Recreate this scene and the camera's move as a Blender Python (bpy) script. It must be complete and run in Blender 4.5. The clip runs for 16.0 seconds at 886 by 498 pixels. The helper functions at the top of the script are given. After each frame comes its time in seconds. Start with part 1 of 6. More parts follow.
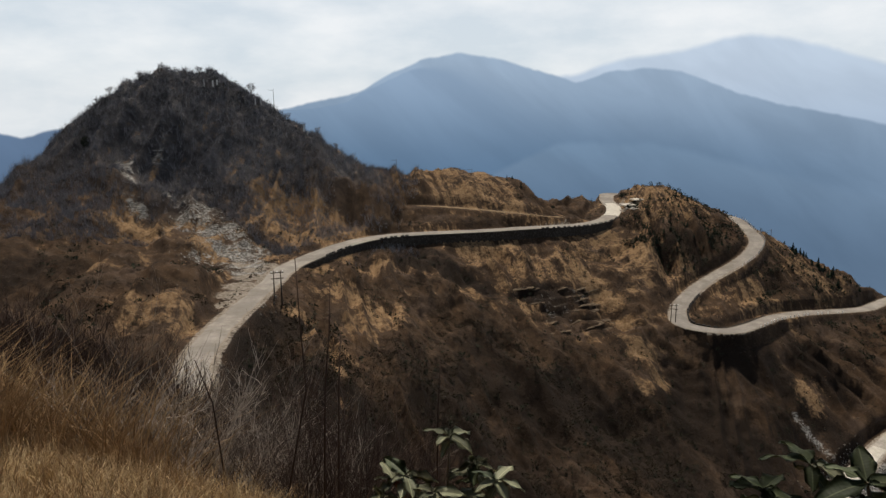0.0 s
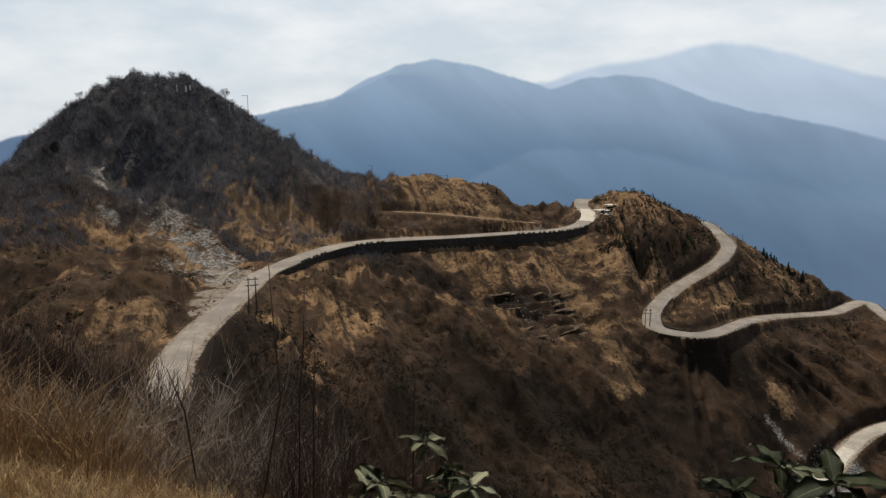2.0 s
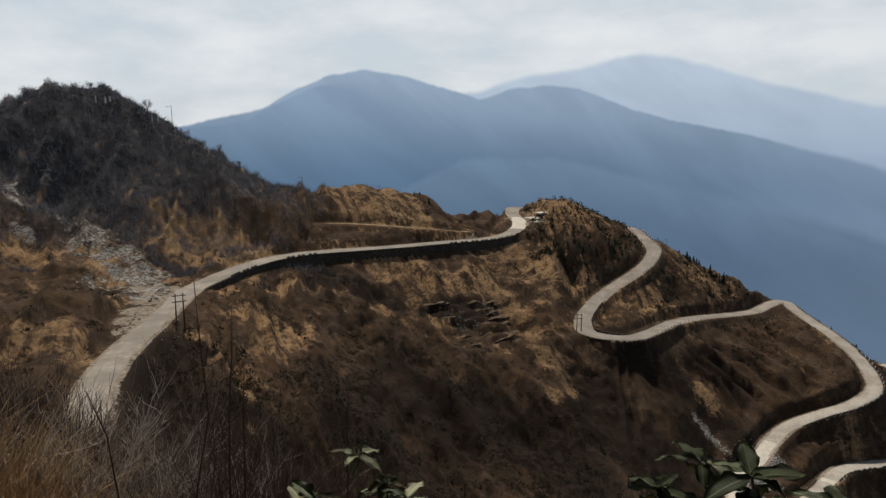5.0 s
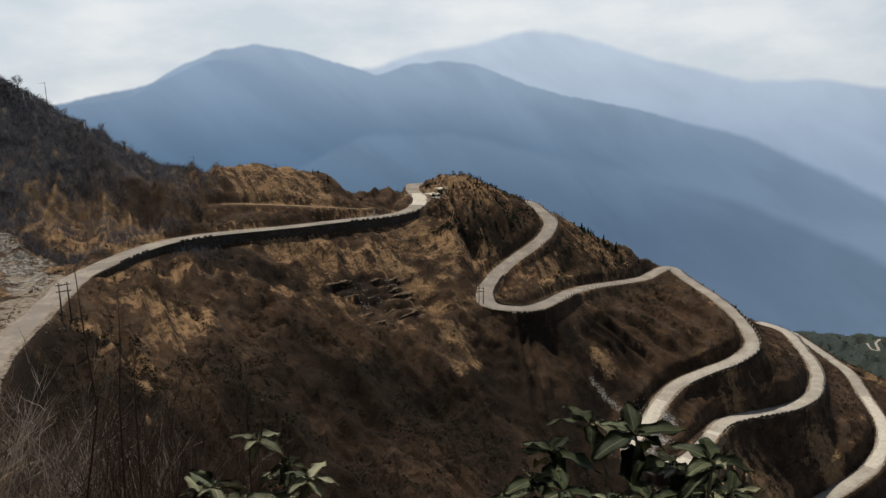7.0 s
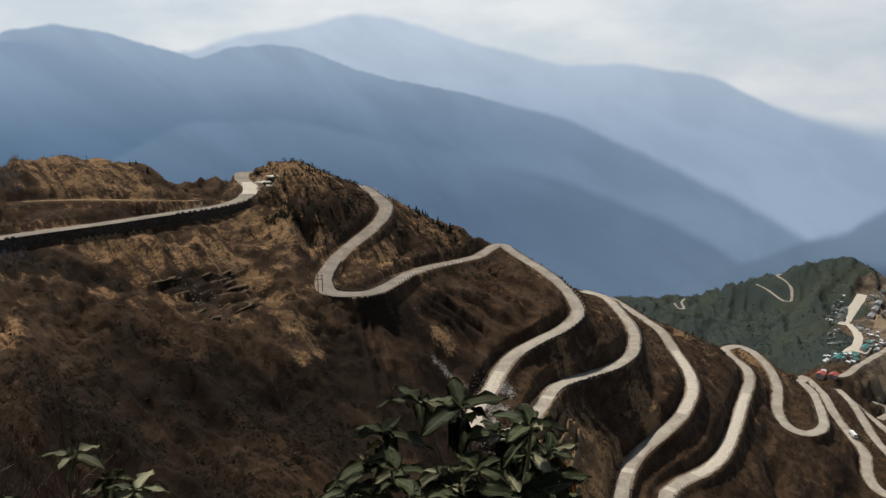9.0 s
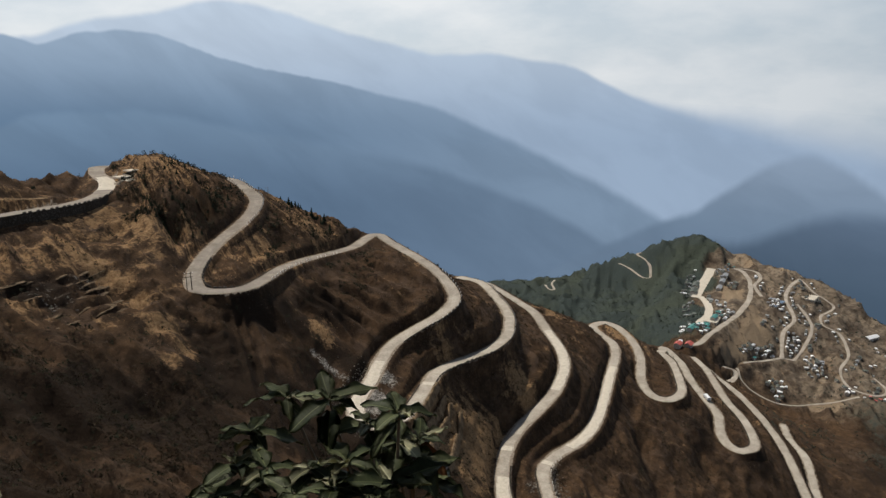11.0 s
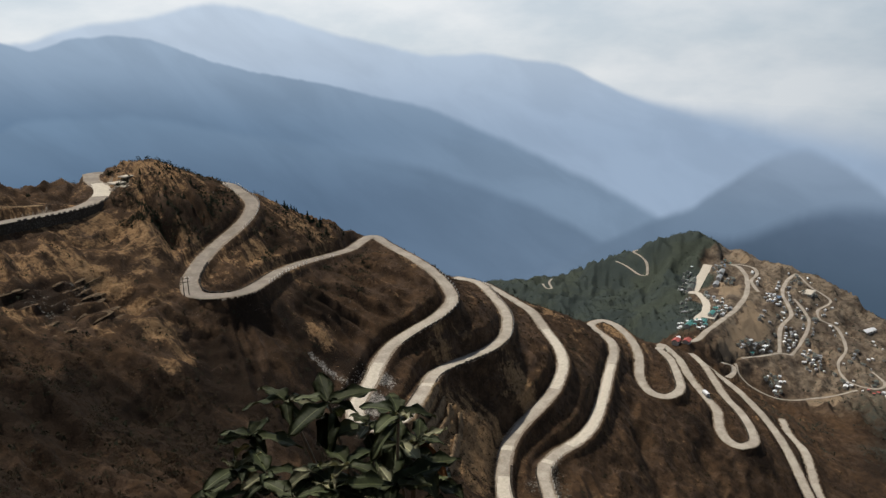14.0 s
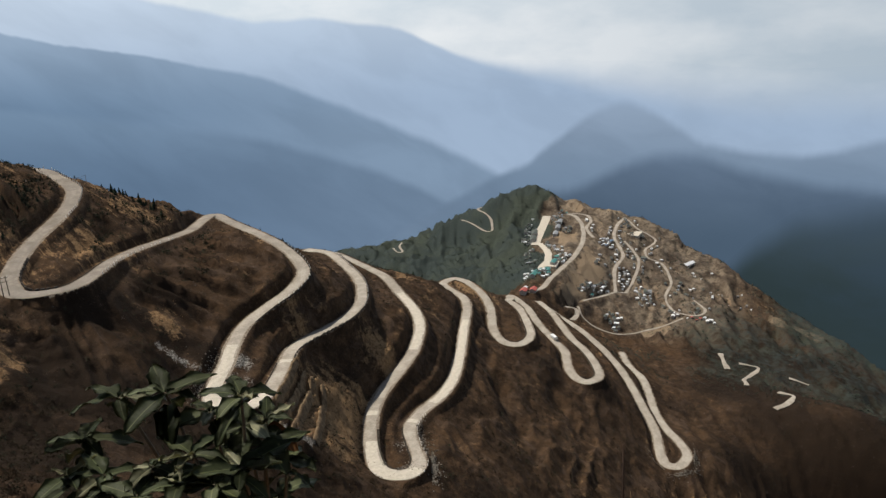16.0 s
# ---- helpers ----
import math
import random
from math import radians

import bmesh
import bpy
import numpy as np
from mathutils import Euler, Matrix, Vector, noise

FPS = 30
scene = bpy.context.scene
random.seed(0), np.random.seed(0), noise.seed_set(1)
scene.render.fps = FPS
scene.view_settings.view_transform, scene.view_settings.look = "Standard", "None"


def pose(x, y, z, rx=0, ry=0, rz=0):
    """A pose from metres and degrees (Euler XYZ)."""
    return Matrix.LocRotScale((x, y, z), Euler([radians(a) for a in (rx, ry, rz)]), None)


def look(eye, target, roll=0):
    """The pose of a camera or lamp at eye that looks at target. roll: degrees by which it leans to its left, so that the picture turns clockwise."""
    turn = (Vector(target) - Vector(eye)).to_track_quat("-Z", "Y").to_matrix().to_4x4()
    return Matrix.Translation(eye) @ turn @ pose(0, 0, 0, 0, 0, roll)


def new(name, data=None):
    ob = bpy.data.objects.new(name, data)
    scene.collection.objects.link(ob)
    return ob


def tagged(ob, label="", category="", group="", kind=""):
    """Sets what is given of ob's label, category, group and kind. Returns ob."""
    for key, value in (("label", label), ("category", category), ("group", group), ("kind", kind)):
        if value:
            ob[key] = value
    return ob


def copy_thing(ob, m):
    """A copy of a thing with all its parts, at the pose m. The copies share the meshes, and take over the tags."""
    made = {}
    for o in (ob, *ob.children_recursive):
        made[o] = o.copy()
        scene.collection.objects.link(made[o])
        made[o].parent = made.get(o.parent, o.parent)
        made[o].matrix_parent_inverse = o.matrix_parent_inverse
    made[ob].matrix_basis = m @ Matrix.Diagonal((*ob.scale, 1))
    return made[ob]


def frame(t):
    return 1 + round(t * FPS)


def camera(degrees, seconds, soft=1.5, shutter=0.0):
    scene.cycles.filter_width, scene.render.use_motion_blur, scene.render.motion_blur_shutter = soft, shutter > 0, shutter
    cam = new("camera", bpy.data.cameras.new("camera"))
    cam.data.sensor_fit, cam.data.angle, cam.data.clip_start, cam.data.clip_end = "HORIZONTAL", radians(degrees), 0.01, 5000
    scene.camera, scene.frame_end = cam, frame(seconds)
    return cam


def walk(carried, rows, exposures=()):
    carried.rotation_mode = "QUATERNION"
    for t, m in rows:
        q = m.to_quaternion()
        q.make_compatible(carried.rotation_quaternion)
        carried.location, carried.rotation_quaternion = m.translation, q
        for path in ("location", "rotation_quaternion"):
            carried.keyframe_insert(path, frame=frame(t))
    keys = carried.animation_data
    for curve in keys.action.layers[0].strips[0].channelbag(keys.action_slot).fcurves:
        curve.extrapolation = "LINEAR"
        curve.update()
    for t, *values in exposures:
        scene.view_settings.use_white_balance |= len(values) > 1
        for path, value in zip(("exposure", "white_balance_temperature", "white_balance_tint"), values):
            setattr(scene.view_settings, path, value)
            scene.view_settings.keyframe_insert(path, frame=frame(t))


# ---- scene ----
cam = camera(63.25, 16.0, soft=1.4)
# seconds, heading (degrees to the left), pitch, roll
ROWS = [
    (0.00, 0.00, -12.00, 0.00),
    (0.50, -0.17, -11.95, 0.08),
    (1.00, -0.68, -11.76, -0.07),
    (1.50, -1.37, -11.70, -0.05),
    (2.00, -1.95, -11.53, 0.18),
    (2.50, -2.09, -11.28, 0.25),
    (3.00, -2.02, -11.02, 0.45),
    (3.20, -1.96, -10.88, 0.73),
    (4.25, -4.61, -10.54, 0.48),
    (5.30, -8.31, -10.97, 0.13),
    (5.50, -8.83, -11.24, 0.36),
    (6.00, -10.24, -11.65, -0.08),
    (6.50, -12.89, -12.09, 0.05),
    (7.00, -15.31, -12.59, -0.21),
    (7.50, -17.83, -12.92, 0.01),
    (8.00, -20.77, -13.23, -0.14),
    (8.50, -24.89, -13.54, -0.24),
    (9.00, -28.55, -13.84, -0.28),
    (9.50, -32.00, -14.02, -0.07),
    (10.00, -35.39, -14.12, 0.10),
    (10.20, -36.70, -14.14, 0.12),
    (11.25, -38.80, -14.82, 0.11),
    (12.30, -37.39, -15.73, 0.21),
    (12.50, -36.79, -15.87, 0.29),
    (13.00, -35.05, -14.80, 0.45),
    (13.50, -33.64, -14.64, -0.78),
    (14.00, -38.98, -14.63, -0.82),
    (14.50, -45.92, -14.87, -1.13),
    (15.00, -49.99, -16.19, -0.68),
    (15.50, -49.94, -17.00, -1.20),
    (16.00, -51.32, -17.61, -2.35),
]
EYE, ARM = 1.6, 0.25  # the eye's height, and the arm's length on which the camera swings round


def held(yaw, pitch, roll):
    a = radians(-yaw)
    return pose(ARM * math.sin(a), ARM * (math.cos(a) - 1), EYE, 90 + pitch, 0, yaw) @ pose(0, 0, 0, 0, 0, roll)


walk(cam, [(t, held(yaw, pitch, roll)) for t, yaw, pitch, roll in ROWS], [(0.0, 0.04), (3.0, -0.03), (5.5, -0.13), (7.0, -0.06), (10.0, -0.06), (12.5, 0.06), (14.0, 0.0), (15.0, -0.04), (16.0, 0.12)])

# ---- light ----
SUN_AZ, SUN_EL = -8.0, 57.0  # degrees to the right of straight ahead, and above the horizon
world = bpy.data.worlds.new("sky")
scene.world = world
world.use_nodes = True
wn, wl = world.node_tree.nodes, world.node_tree.links
wn.clear()
sky = wn.new("ShaderNodeTexSky")
sky.sky_type, sky.sun_disc = "NISHITA", False
sky.sun_elevation, sky.sun_rotation = radians(SUN_EL), radians(SUN_AZ)
sky.altitude, sky.air_density, sky.dust_density = 2000.0, 1.0, 4.0
coord, cloud_noise, cloud_ramp = wn.new("ShaderNodeTexCoord"), wn.new("ShaderNodeTexNoise"), wn.new("ShaderNodeValToRGB")
stretch = wn.new("ShaderNodeMapping")
stretch.inputs["Scale"].default_value = (1.0, 1.0, 2.6)
wl.new(coord.outputs["Generated"], stretch.inputs["Vector"])
wl.new(stretch.outputs["Vector"], cloud_noise.inputs["Vector"])
cloud_noise.inputs["Scale"].default_value, cloud_noise.inputs["Detail"].default_value = 4.2, 7.0
cloud_noise.inputs["Roughness"].default_value = 0.55
cloud_ramp.color_ramp.elements[0].position, cloud_ramp.color_ramp.elements[1].position = 0.40, 0.64
wl.new(cloud_noise.outputs["Fac"], cloud_ramp.inputs["Fac"])
dim, cover, backing = wn.new("ShaderNodeMix"), wn.new("ShaderNodeMix"), wn.new("ShaderNodeBackground")
dim.data_type = cover.data_type = "RGBA"
dim.blend_type = "MULTIPLY"
dim.inputs["Factor"].default_value = 1.0
dim.inputs["B"].default_value = (0.05, 0.05, 0.05, 1)
wl.new(sky.outputs["Color"], dim.inputs["A"])
cloud_tone = wn.new("ShaderNodeMix")
cloud_tone.data_type = "RGBA"
cloud_tone.inputs["A"].default_value, cloud_tone.inputs["B"].default_value = (0.68, 0.755, 0.82, 1), (0.91, 0.935, 0.955, 1)
wl.new(cloud_ramp.outputs["Color"], cloud_tone.inputs["Factor"])
split, low = wn.new("ShaderNodeSeparateXYZ"), wn.new("ShaderNodeMapRange")
wl.new(coord.outputs["Generated"], split.inputs["Vector"])
low.interpolation_type = "SMOOTHSTEP"
for key, value in (("From Min", 0.12), ("From Max", 0.62), ("To Min", 0.88), ("To Max", 0.12)):
    low.inputs[key].default_value = value
wl.new(split.outputs["Z"], low.inputs["Value"])
wl.new(low.outputs["Result"], cover.inputs["Factor"])
wl.new(dim.outputs["Result"], cover.inputs["A"])
away, dull = wn.new("ShaderNodeMapRange"), wn.new("ShaderNodeMix")
away.interpolation_type = "SMOOTHSTEP"
for key, value in (("From Min", 0.0), ("From Max", 0.95), ("To Min", 0.85), ("To Max", 0.0)):
    away.inputs[key].default_value = value
wl.new(split.outputs["Y"], away.inputs["Value"])
dull.data_type, dull.blend_type = "RGBA", "MULTIPLY"
dull.inputs["B"].default_value = (0.53, 0.59, 0.65, 1)  # the sky is duller away from the sun
wl.new(away.outputs["Result"], dull.inputs["Factor"])
wl.new(cloud_tone.outputs["Result"], dull.inputs["A"])
wl.new(dull.outputs["Result"], cover.inputs["B"])
wl.new(cover.outputs["Result"], backing.inputs["Color"])
wl.new(backing.outputs["Background"], wn.new("ShaderNodeOutputWorld").inputs["Surface"])

sun = new("sun", bpy.data.lights.new("sun", "SUN"))
sun.data.energy, sun.data.angle, sun.data.color = 4.4, radians(0.6), (1.0, 0.93, 0.82)
sun.matrix_world = look((0, 0, 0), (-math.sin(radians(SUN_AZ)) * math.cos(radians(SUN_EL)), -math.cos(radians(SUN_AZ)) * math.cos(radians(SUN_EL)), -math.sin(radians(SUN_EL))))


# ---- materials ----
class Nodes:
    """A short way to write node materials."""

    def __init__(self, name, roughness=0.9):
        self.material = bpy.data.materials.new(name)
        self.material.use_nodes = True
        self.nodes, self.links = self.material.node_tree.nodes, self.material.node_tree.links
        self.shader = self.nodes["Principled BSDF"]
        self.shader.inputs["Roughness"].default_value = roughness
        self.shader.inputs["Specular IOR Level"].default_value = 0.25 if roughness < 0.88 else 0.06
        self.place = self.nodes.new("ShaderNodeNewGeometry").outputs["Position"]

    def put(self, value, socket):
        if hasattr(value, "is_linked"):
            self.links.new(value, socket)
        else:
            socket.default_value = value

    def noise(self, scale, detail=5.0, rough=0.6, stretch=None, vector=None, warp=0.0):
        n = self.nodes.new("ShaderNodeTexNoise")
        n.inputs["Scale"].default_value, n.inputs["Detail"].default_value = scale, detail
        n.inputs["Roughness"].default_value, n.inputs["Distortion"].default_value = rough, warp
        v = vector or self.place
        if stretch:
            m = self.nodes.new("ShaderNodeMapping")
            m.inputs["Scale"].default_value = stretch
            self.links.new(v, m.inputs["Vector"])
            v = m.outputs["Vector"]
        self.links.new(v, n.inputs["Vector"])
        return n.outputs["Fac"]

    def band(self, value, lo, hi, to_lo=0.0, to_hi=1.0):
        n = self.nodes.new("ShaderNodeMapRange")
        n.interpolation_type = "SMOOTHSTEP"
        self.put(value, n.inputs["Value"])
        for key, v in (("From Min", lo), ("From Max", hi), ("To Min", to_lo), ("To Max", to_hi)):
            self.put(v, n.inputs[key])
        return n.outputs["Result"]

    def math(self, kind, a, b):
        n = self.nodes.new("ShaderNodeMath")
        n.operation = kind
        self.put(a, n.inputs[0]), self.put(b, n.inputs[1])
        return n.outputs["Value"]

    def mix(self, factor, a, b, kind="MIX"):
        n = self.nodes.new("ShaderNodeMix")
        n.data_type, n.blend_type = "RGBA", kind
        self.put(factor, n.inputs["Factor"])
        for key, v in (("A", a), ("B", b)):
            self.put((*v, 1) if isinstance(v, tuple) else v, n.inputs[key])
        return n.outputs["Result"]

    def mark(self, name):
        n = self.nodes.new("ShaderNodeAttribute")
        n.attribute_name = name
        return n.outputs["Fac"]

    def chance(self):
        return self.nodes["Geometry"].outputs["Random Per Island"]

    def bump(self, value, strength, distance):
        n = self.nodes.new("ShaderNodeBump")
        n.inputs["Strength"].default_value, n.inputs["Distance"].default_value = strength, distance
        self.links.new(value, n.inputs["Height"])
        self.links.new(n.outputs["Normal"], self.shader.inputs["Normal"])

    def colour(self, value):
        self.put((*value, 1) if isinstance(value, tuple) else value, self.shader.inputs["Base Color"])
        return self.material


def varied(name, a, b, scale=2.0, roughness=0.85, bump=0.0, distance=0.02, metal=0.0):
    """Two tones of one stuff, mixed by a coarse and a fine noise."""
    n = Nodes(name, roughness)
    n.shader.inputs["Metallic"].default_value = metal
    fac = n.math("ADD", n.math("MULTIPLY", n.noise(scale), 0.6), n.math("MULTIPLY", n.noise(scale * 7), 0.4))
    if bump:
        n.bump(n.noise(scale * 9), bump, distance)
    return n.colour(n.mix(n.band(fac, 0.35, 0.65), a, b))


def by_piece(name, a, b, roughness=0.85, scale=3.0):
    """Tones that change from piece to piece of one mesh."""
    n = Nodes(name, roughness)
    fac = n.math("ADD", n.math("MULTIPLY", n.chance(), 0.7), n.math("MULTIPLY", n.noise(scale), 0.3))
    return n.colour(n.mix(fac, a, b))


def ground_material():
    n = Nodes("mountain_ground", 0.95)
    broad, middle, fine = n.noise(0.03, 6, 0.62, warp=0.6), n.noise(0.16, 6, 0.65), n.noise(1.1, 5, 0.7)
    grain = n.noise(7.0, 4, 0.7)
    soil = n.mix(n.band(middle, 0.35, 0.68), (0.028, 0.0178, 0.0114), (0.081, 0.0485, 0.027))
    soil = n.mix(n.band(fine, 0.45, 0.75, 0.0, 0.6), soil, (0.088, 0.056, 0.032))
    soil = n.mix(n.band(n.noise(0.085, 5, 0.7, warp=0.8), 0.5, 0.66, 0.0, 0.6), soil, (0.098, 0.066, 0.046))
    # Near-black tone painted in for shade on the slopes, along with dark scrub.
    soil = n.mix(n.band(n.math("ADD", n.mark("shade_scrub"), n.math("MULTIPLY", n.math("SUBTRACT", fine, 0.5), 0.9)), 0.35, 0.8, 0.0, 0.94), soil, n.mix(n.band(grain, 0.4, 0.7), (0.0125, 0.0085, 0.0062), (0.034, 0.0225, 0.0145)))
    # Soil of the left hill is greyed to paint in the haze before it.
    soil = n.mix(n.band(n.mark("grey"), 0.3, 0.9, 0.0, 0.85), soil, n.mix(n.band(middle, 0.35, 0.65), (0.038, 0.037, 0.040), (0.100, 0.096, 0.097)))
    tan = n.mix(n.band(fine, 0.3, 0.7), (0.165, 0.097, 0.049), (0.365, 0.235, 0.126))
    tan = n.mix(n.band(grain, 0.4, 0.7, 0.0, 0.55), tan, (0.105, 0.06, 0.027))
    patchy = n.noise(0.55, 5, 0.7, warp=0.8)
    amount = n.math("ADD", n.math("ADD", n.mark("grass"), n.math("MULTIPLY", n.math("SUBTRACT", patchy, 0.5), 1.1)), n.math("MULTIPLY", n.mark("shade_scrub"), -0.6))
    flow = n.nodes.new("ShaderNodeCombineXYZ")
    n.links.new(n.math("MULTIPLY", n.mark("along"), 0.30), flow.inputs["X"])
    n.links.new(n.math("MULTIPLY", n.mark("fall"), 0.055), flow.inputs["Y"])
    streak = n.noise(1.0, 5, 0.65, vector=flow.outputs["Vector"], warp=0.4)
    amount = n.math("ADD", amount, n.math("MULTIPLY", n.math("SUBTRACT", streak, 0.5), 1.9))
    amount = n.math("ADD", amount, n.math("MULTIPLY", n.math("SUBTRACT", middle, 0.5), 1.5))
    amount = n.math("ADD", amount, n.math("MULTIPLY", n.math("SUBTRACT", broad, 0.5), 1.4))
    tone = n.mix(n.band(amount, 0.30, 0.75), soil, tan)
    fleck = n.math("ADD", n.band(n.noise(2.3, 3, 0.75), 0.62, 0.72), n.band(n.noise(0.7, 4, 0.8, warp=1.0), 0.64, 0.74, 0.0, 0.6))
    tone = n.mix(n.math("MULTIPLY", fleck, n.band(n.mark("shade_scrub"), 0.25, 0.85, 0.62, 0.14)), tone, (0.235, 0.168, 0.105))
    tone = n.mix(n.band(n.noise(0.42, 5, 0.75, warp=0.7), 0.52, 0.68, 0.0, 0.6), tone, (0.021, 0.0165, 0.0135))
    # Greens of the far hill, greyed and blued to carry its haze.
    leaf = n.mix(n.band(fine, 0.35, 0.65), (0.033, 0.041, 0.034), (0.060, 0.070, 0.053))
    leaf = n.mix(n.band(n.noise(0.016, 4, 0.65, warp=0.5), 0.4, 0.62), (0.036, 0.046, 0.043), leaf)
    # Village soil painted paler to stand in for the haze over it.
    hazed_soil = n.mix(n.band(n.noise(0.06, 4, 0.7, warp=0.5), 0.4, 0.6), (0.105, 0.086, 0.068), (0.235, 0.19, 0.14))
    tone = n.mix(n.math("MULTIPLY", n.mark("village_haze"), n.band(middle, 0.35, 0.6, 0.3, 0.9)), tone, hazed_soil)
    fallow = n.mix(n.band(fine, 0.35, 0.65), (0.17, 0.125, 0.082), (0.27, 0.205, 0.14))
    tone = n.mix(n.band(n.math("ADD", n.mark("fallow"), n.math("MULTIPLY", n.math("SUBTRACT", middle, 0.5), 0.5)), 0.42, 0.58), tone, fallow)
    leafy = n.math("ADD", n.mark("green"), n.math("MULTIPLY", n.math("SUBTRACT", middle, 0.5), 0.8))
    tone = n.mix(n.band(leafy, 0.35, 0.7), tone, leaf)
    stone = n.mix(n.band(n.noise(0.8, 6, 0.75, stretch=(1, 1, 3)), 0.4, 0.65), (0.085, 0.075, 0.064), (0.38, 0.355, 0.32))
    stony = n.math("ADD", n.mark("scree"), n.math("ADD", n.math("MULTIPLY", n.math("SUBTRACT", fine, 0.5), 1.3), n.math("MULTIPLY", n.math("SUBTRACT", n.noise(0.28, 4, 0.7, warp=1.0), 0.5), 1.8)))
    tone = n.mix(n.band(stony, 0.42, 0.7), tone, stone)
    dust = n.mix(n.band(fine, 0.35, 0.65), (0.155, 0.125, 0.096), (0.30, 0.255, 0.205))
    dusty = n.math("ADD", n.mark("dust"), n.math("ADD", n.math("MULTIPLY", n.math("SUBTRACT", fine, 0.5), 0.5), n.math("MULTIPLY", n.math("SUBTRACT", middle, 0.5), 0.6)))
    tone = n.mix(n.band(dusty, 0.40, 0.62), tone, dust)
    n.bump(n.math("ADD", n.math("MULTIPLY", fine, 0.8), n.math("MULTIPLY", grain, 0.25)), 0.9, 0.6)
    return n.colour(tone)


def road_material():
    n = Nodes("dusty_concrete", 0.9)
    wide, fine = n.noise(0.14, 5, 0.7), n.noise(1.4, 6, 0.7)
    tone = n.mix(n.band(wide, 0.36, 0.64), (0.185, 0.160, 0.135), (0.325, 0.288, 0.245))
    tone = n.mix(n.band(n.noise(0.045, 4, 0.7), 0.42, 0.6, 0.0, 0.5), tone, (0.24, 0.215, 0.19))
    tone = n.mix(n.band(fine, 0.42, 0.72, 0.0, 0.5), tone, (0.165, 0.14, 0.115))
    tone = n.mix(n.band(n.mark("rut"), 0.2, 0.9, 0.0, 0.4), tone, (0.21, 0.185, 0.15))
    tone = n.mix(n.math("MULTIPLY", n.mark("newer"), n.band(fine, 0.35, 0.7, 0.65, 0.3)), tone, n.mix(n.band(wide, 0.36, 0.64), (0.38, 0.34, 0.285), (0.50, 0.455, 0.385)))
    tone = n.mix(n.band(n.math("ADD", n.mark("verge"), n.math("MULTIPLY", n.math("SUBTRACT", fine, 0.5), 0.9)), 0.55, 0.9, 0.0, 0.7), tone, (0.23, 0.18, 0.13))
    n.bump(fine, 0.35, 0.1)
    return n.colour(tone)


def wall_material():
    n = Nodes("dark_rubble_stone", 0.95)
    cells = n.nodes.new("ShaderNodeTexVoronoi")
    cells.inputs["Scale"].default_value = 1.7
    n.links.new(n.place, cells.inputs["Vector"])
    tone = n.mix(n.band(cells.outputs["Distance"], 0.15, 0.6), (0.075, 0.063, 0.052), (0.032, 0.027, 0.022))
    tone = n.mix(n.band(n.noise(0.35), 0.45, 0.7, 0.0, 0.7), tone, (0.025, 0.02, 0.015))
    n.bump(cells.outputs["Distance"], 0.8, 0.15)
    return n.colour(tone)


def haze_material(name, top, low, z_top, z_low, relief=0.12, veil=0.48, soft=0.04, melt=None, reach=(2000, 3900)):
    """Distance: a ridge's glow, with the haze of kilometres of lit air painted in."""
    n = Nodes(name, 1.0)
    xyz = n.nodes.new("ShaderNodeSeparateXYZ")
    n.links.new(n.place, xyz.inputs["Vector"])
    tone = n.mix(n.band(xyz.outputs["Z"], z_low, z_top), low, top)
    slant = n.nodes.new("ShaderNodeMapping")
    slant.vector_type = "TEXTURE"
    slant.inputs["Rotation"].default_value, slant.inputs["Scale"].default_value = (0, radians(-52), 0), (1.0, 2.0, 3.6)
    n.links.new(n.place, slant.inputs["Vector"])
    # Spur shading is painted as well, in slanted darker streaks.
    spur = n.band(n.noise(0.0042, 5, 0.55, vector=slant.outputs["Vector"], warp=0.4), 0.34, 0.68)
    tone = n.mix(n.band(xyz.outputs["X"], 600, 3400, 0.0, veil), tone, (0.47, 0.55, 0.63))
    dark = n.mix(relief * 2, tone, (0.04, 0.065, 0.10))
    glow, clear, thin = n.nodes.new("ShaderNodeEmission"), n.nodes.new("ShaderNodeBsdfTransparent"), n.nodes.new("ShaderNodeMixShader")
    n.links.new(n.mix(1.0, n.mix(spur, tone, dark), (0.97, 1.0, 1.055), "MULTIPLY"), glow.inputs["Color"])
    # The crest thins to transparent, imitating an edge lost in haze.
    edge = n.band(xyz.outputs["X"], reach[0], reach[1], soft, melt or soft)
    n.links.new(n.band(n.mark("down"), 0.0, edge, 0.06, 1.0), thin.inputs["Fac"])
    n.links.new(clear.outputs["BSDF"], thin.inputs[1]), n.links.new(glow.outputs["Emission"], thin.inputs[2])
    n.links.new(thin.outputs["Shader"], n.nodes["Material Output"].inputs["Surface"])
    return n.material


LEDGE_ROCK = varied("brown_ledge_rock", (0.040, 0.029, 0.020), (0.165, 0.12, 0.078), 0.9, 0.95, 0.8, 0.2)
SPOIL = varied("brown_spoil", (0.085, 0.058, 0.036), (0.25, 0.175, 0.105), 0.6, 0.95, 0.6, 0.25)
DIRT = varied("pale_dirt", (0.17, 0.115, 0.065), (0.34, 0.245, 0.145), 0.5, 0.95, 0.5, 0.2)
GROUND, CONCRETE, RUBBLE = ground_material(), road_material(), wall_material()
PALE_CONCRETE = varied("pale_concrete", (0.42, 0.38, 0.315), (0.57, 0.52, 0.44), 0.8, 0.9, 0.3, 0.05)
BLOCK = varied("weathered_block", (0.045, 0.04, 0.036), (0.10, 0.09, 0.08), 2.0, 0.9)
WHITEWASH = varied("whitewash", (0.60, 0.59, 0.56), (0.80, 0.79, 0.76), 2.0, 0.8)
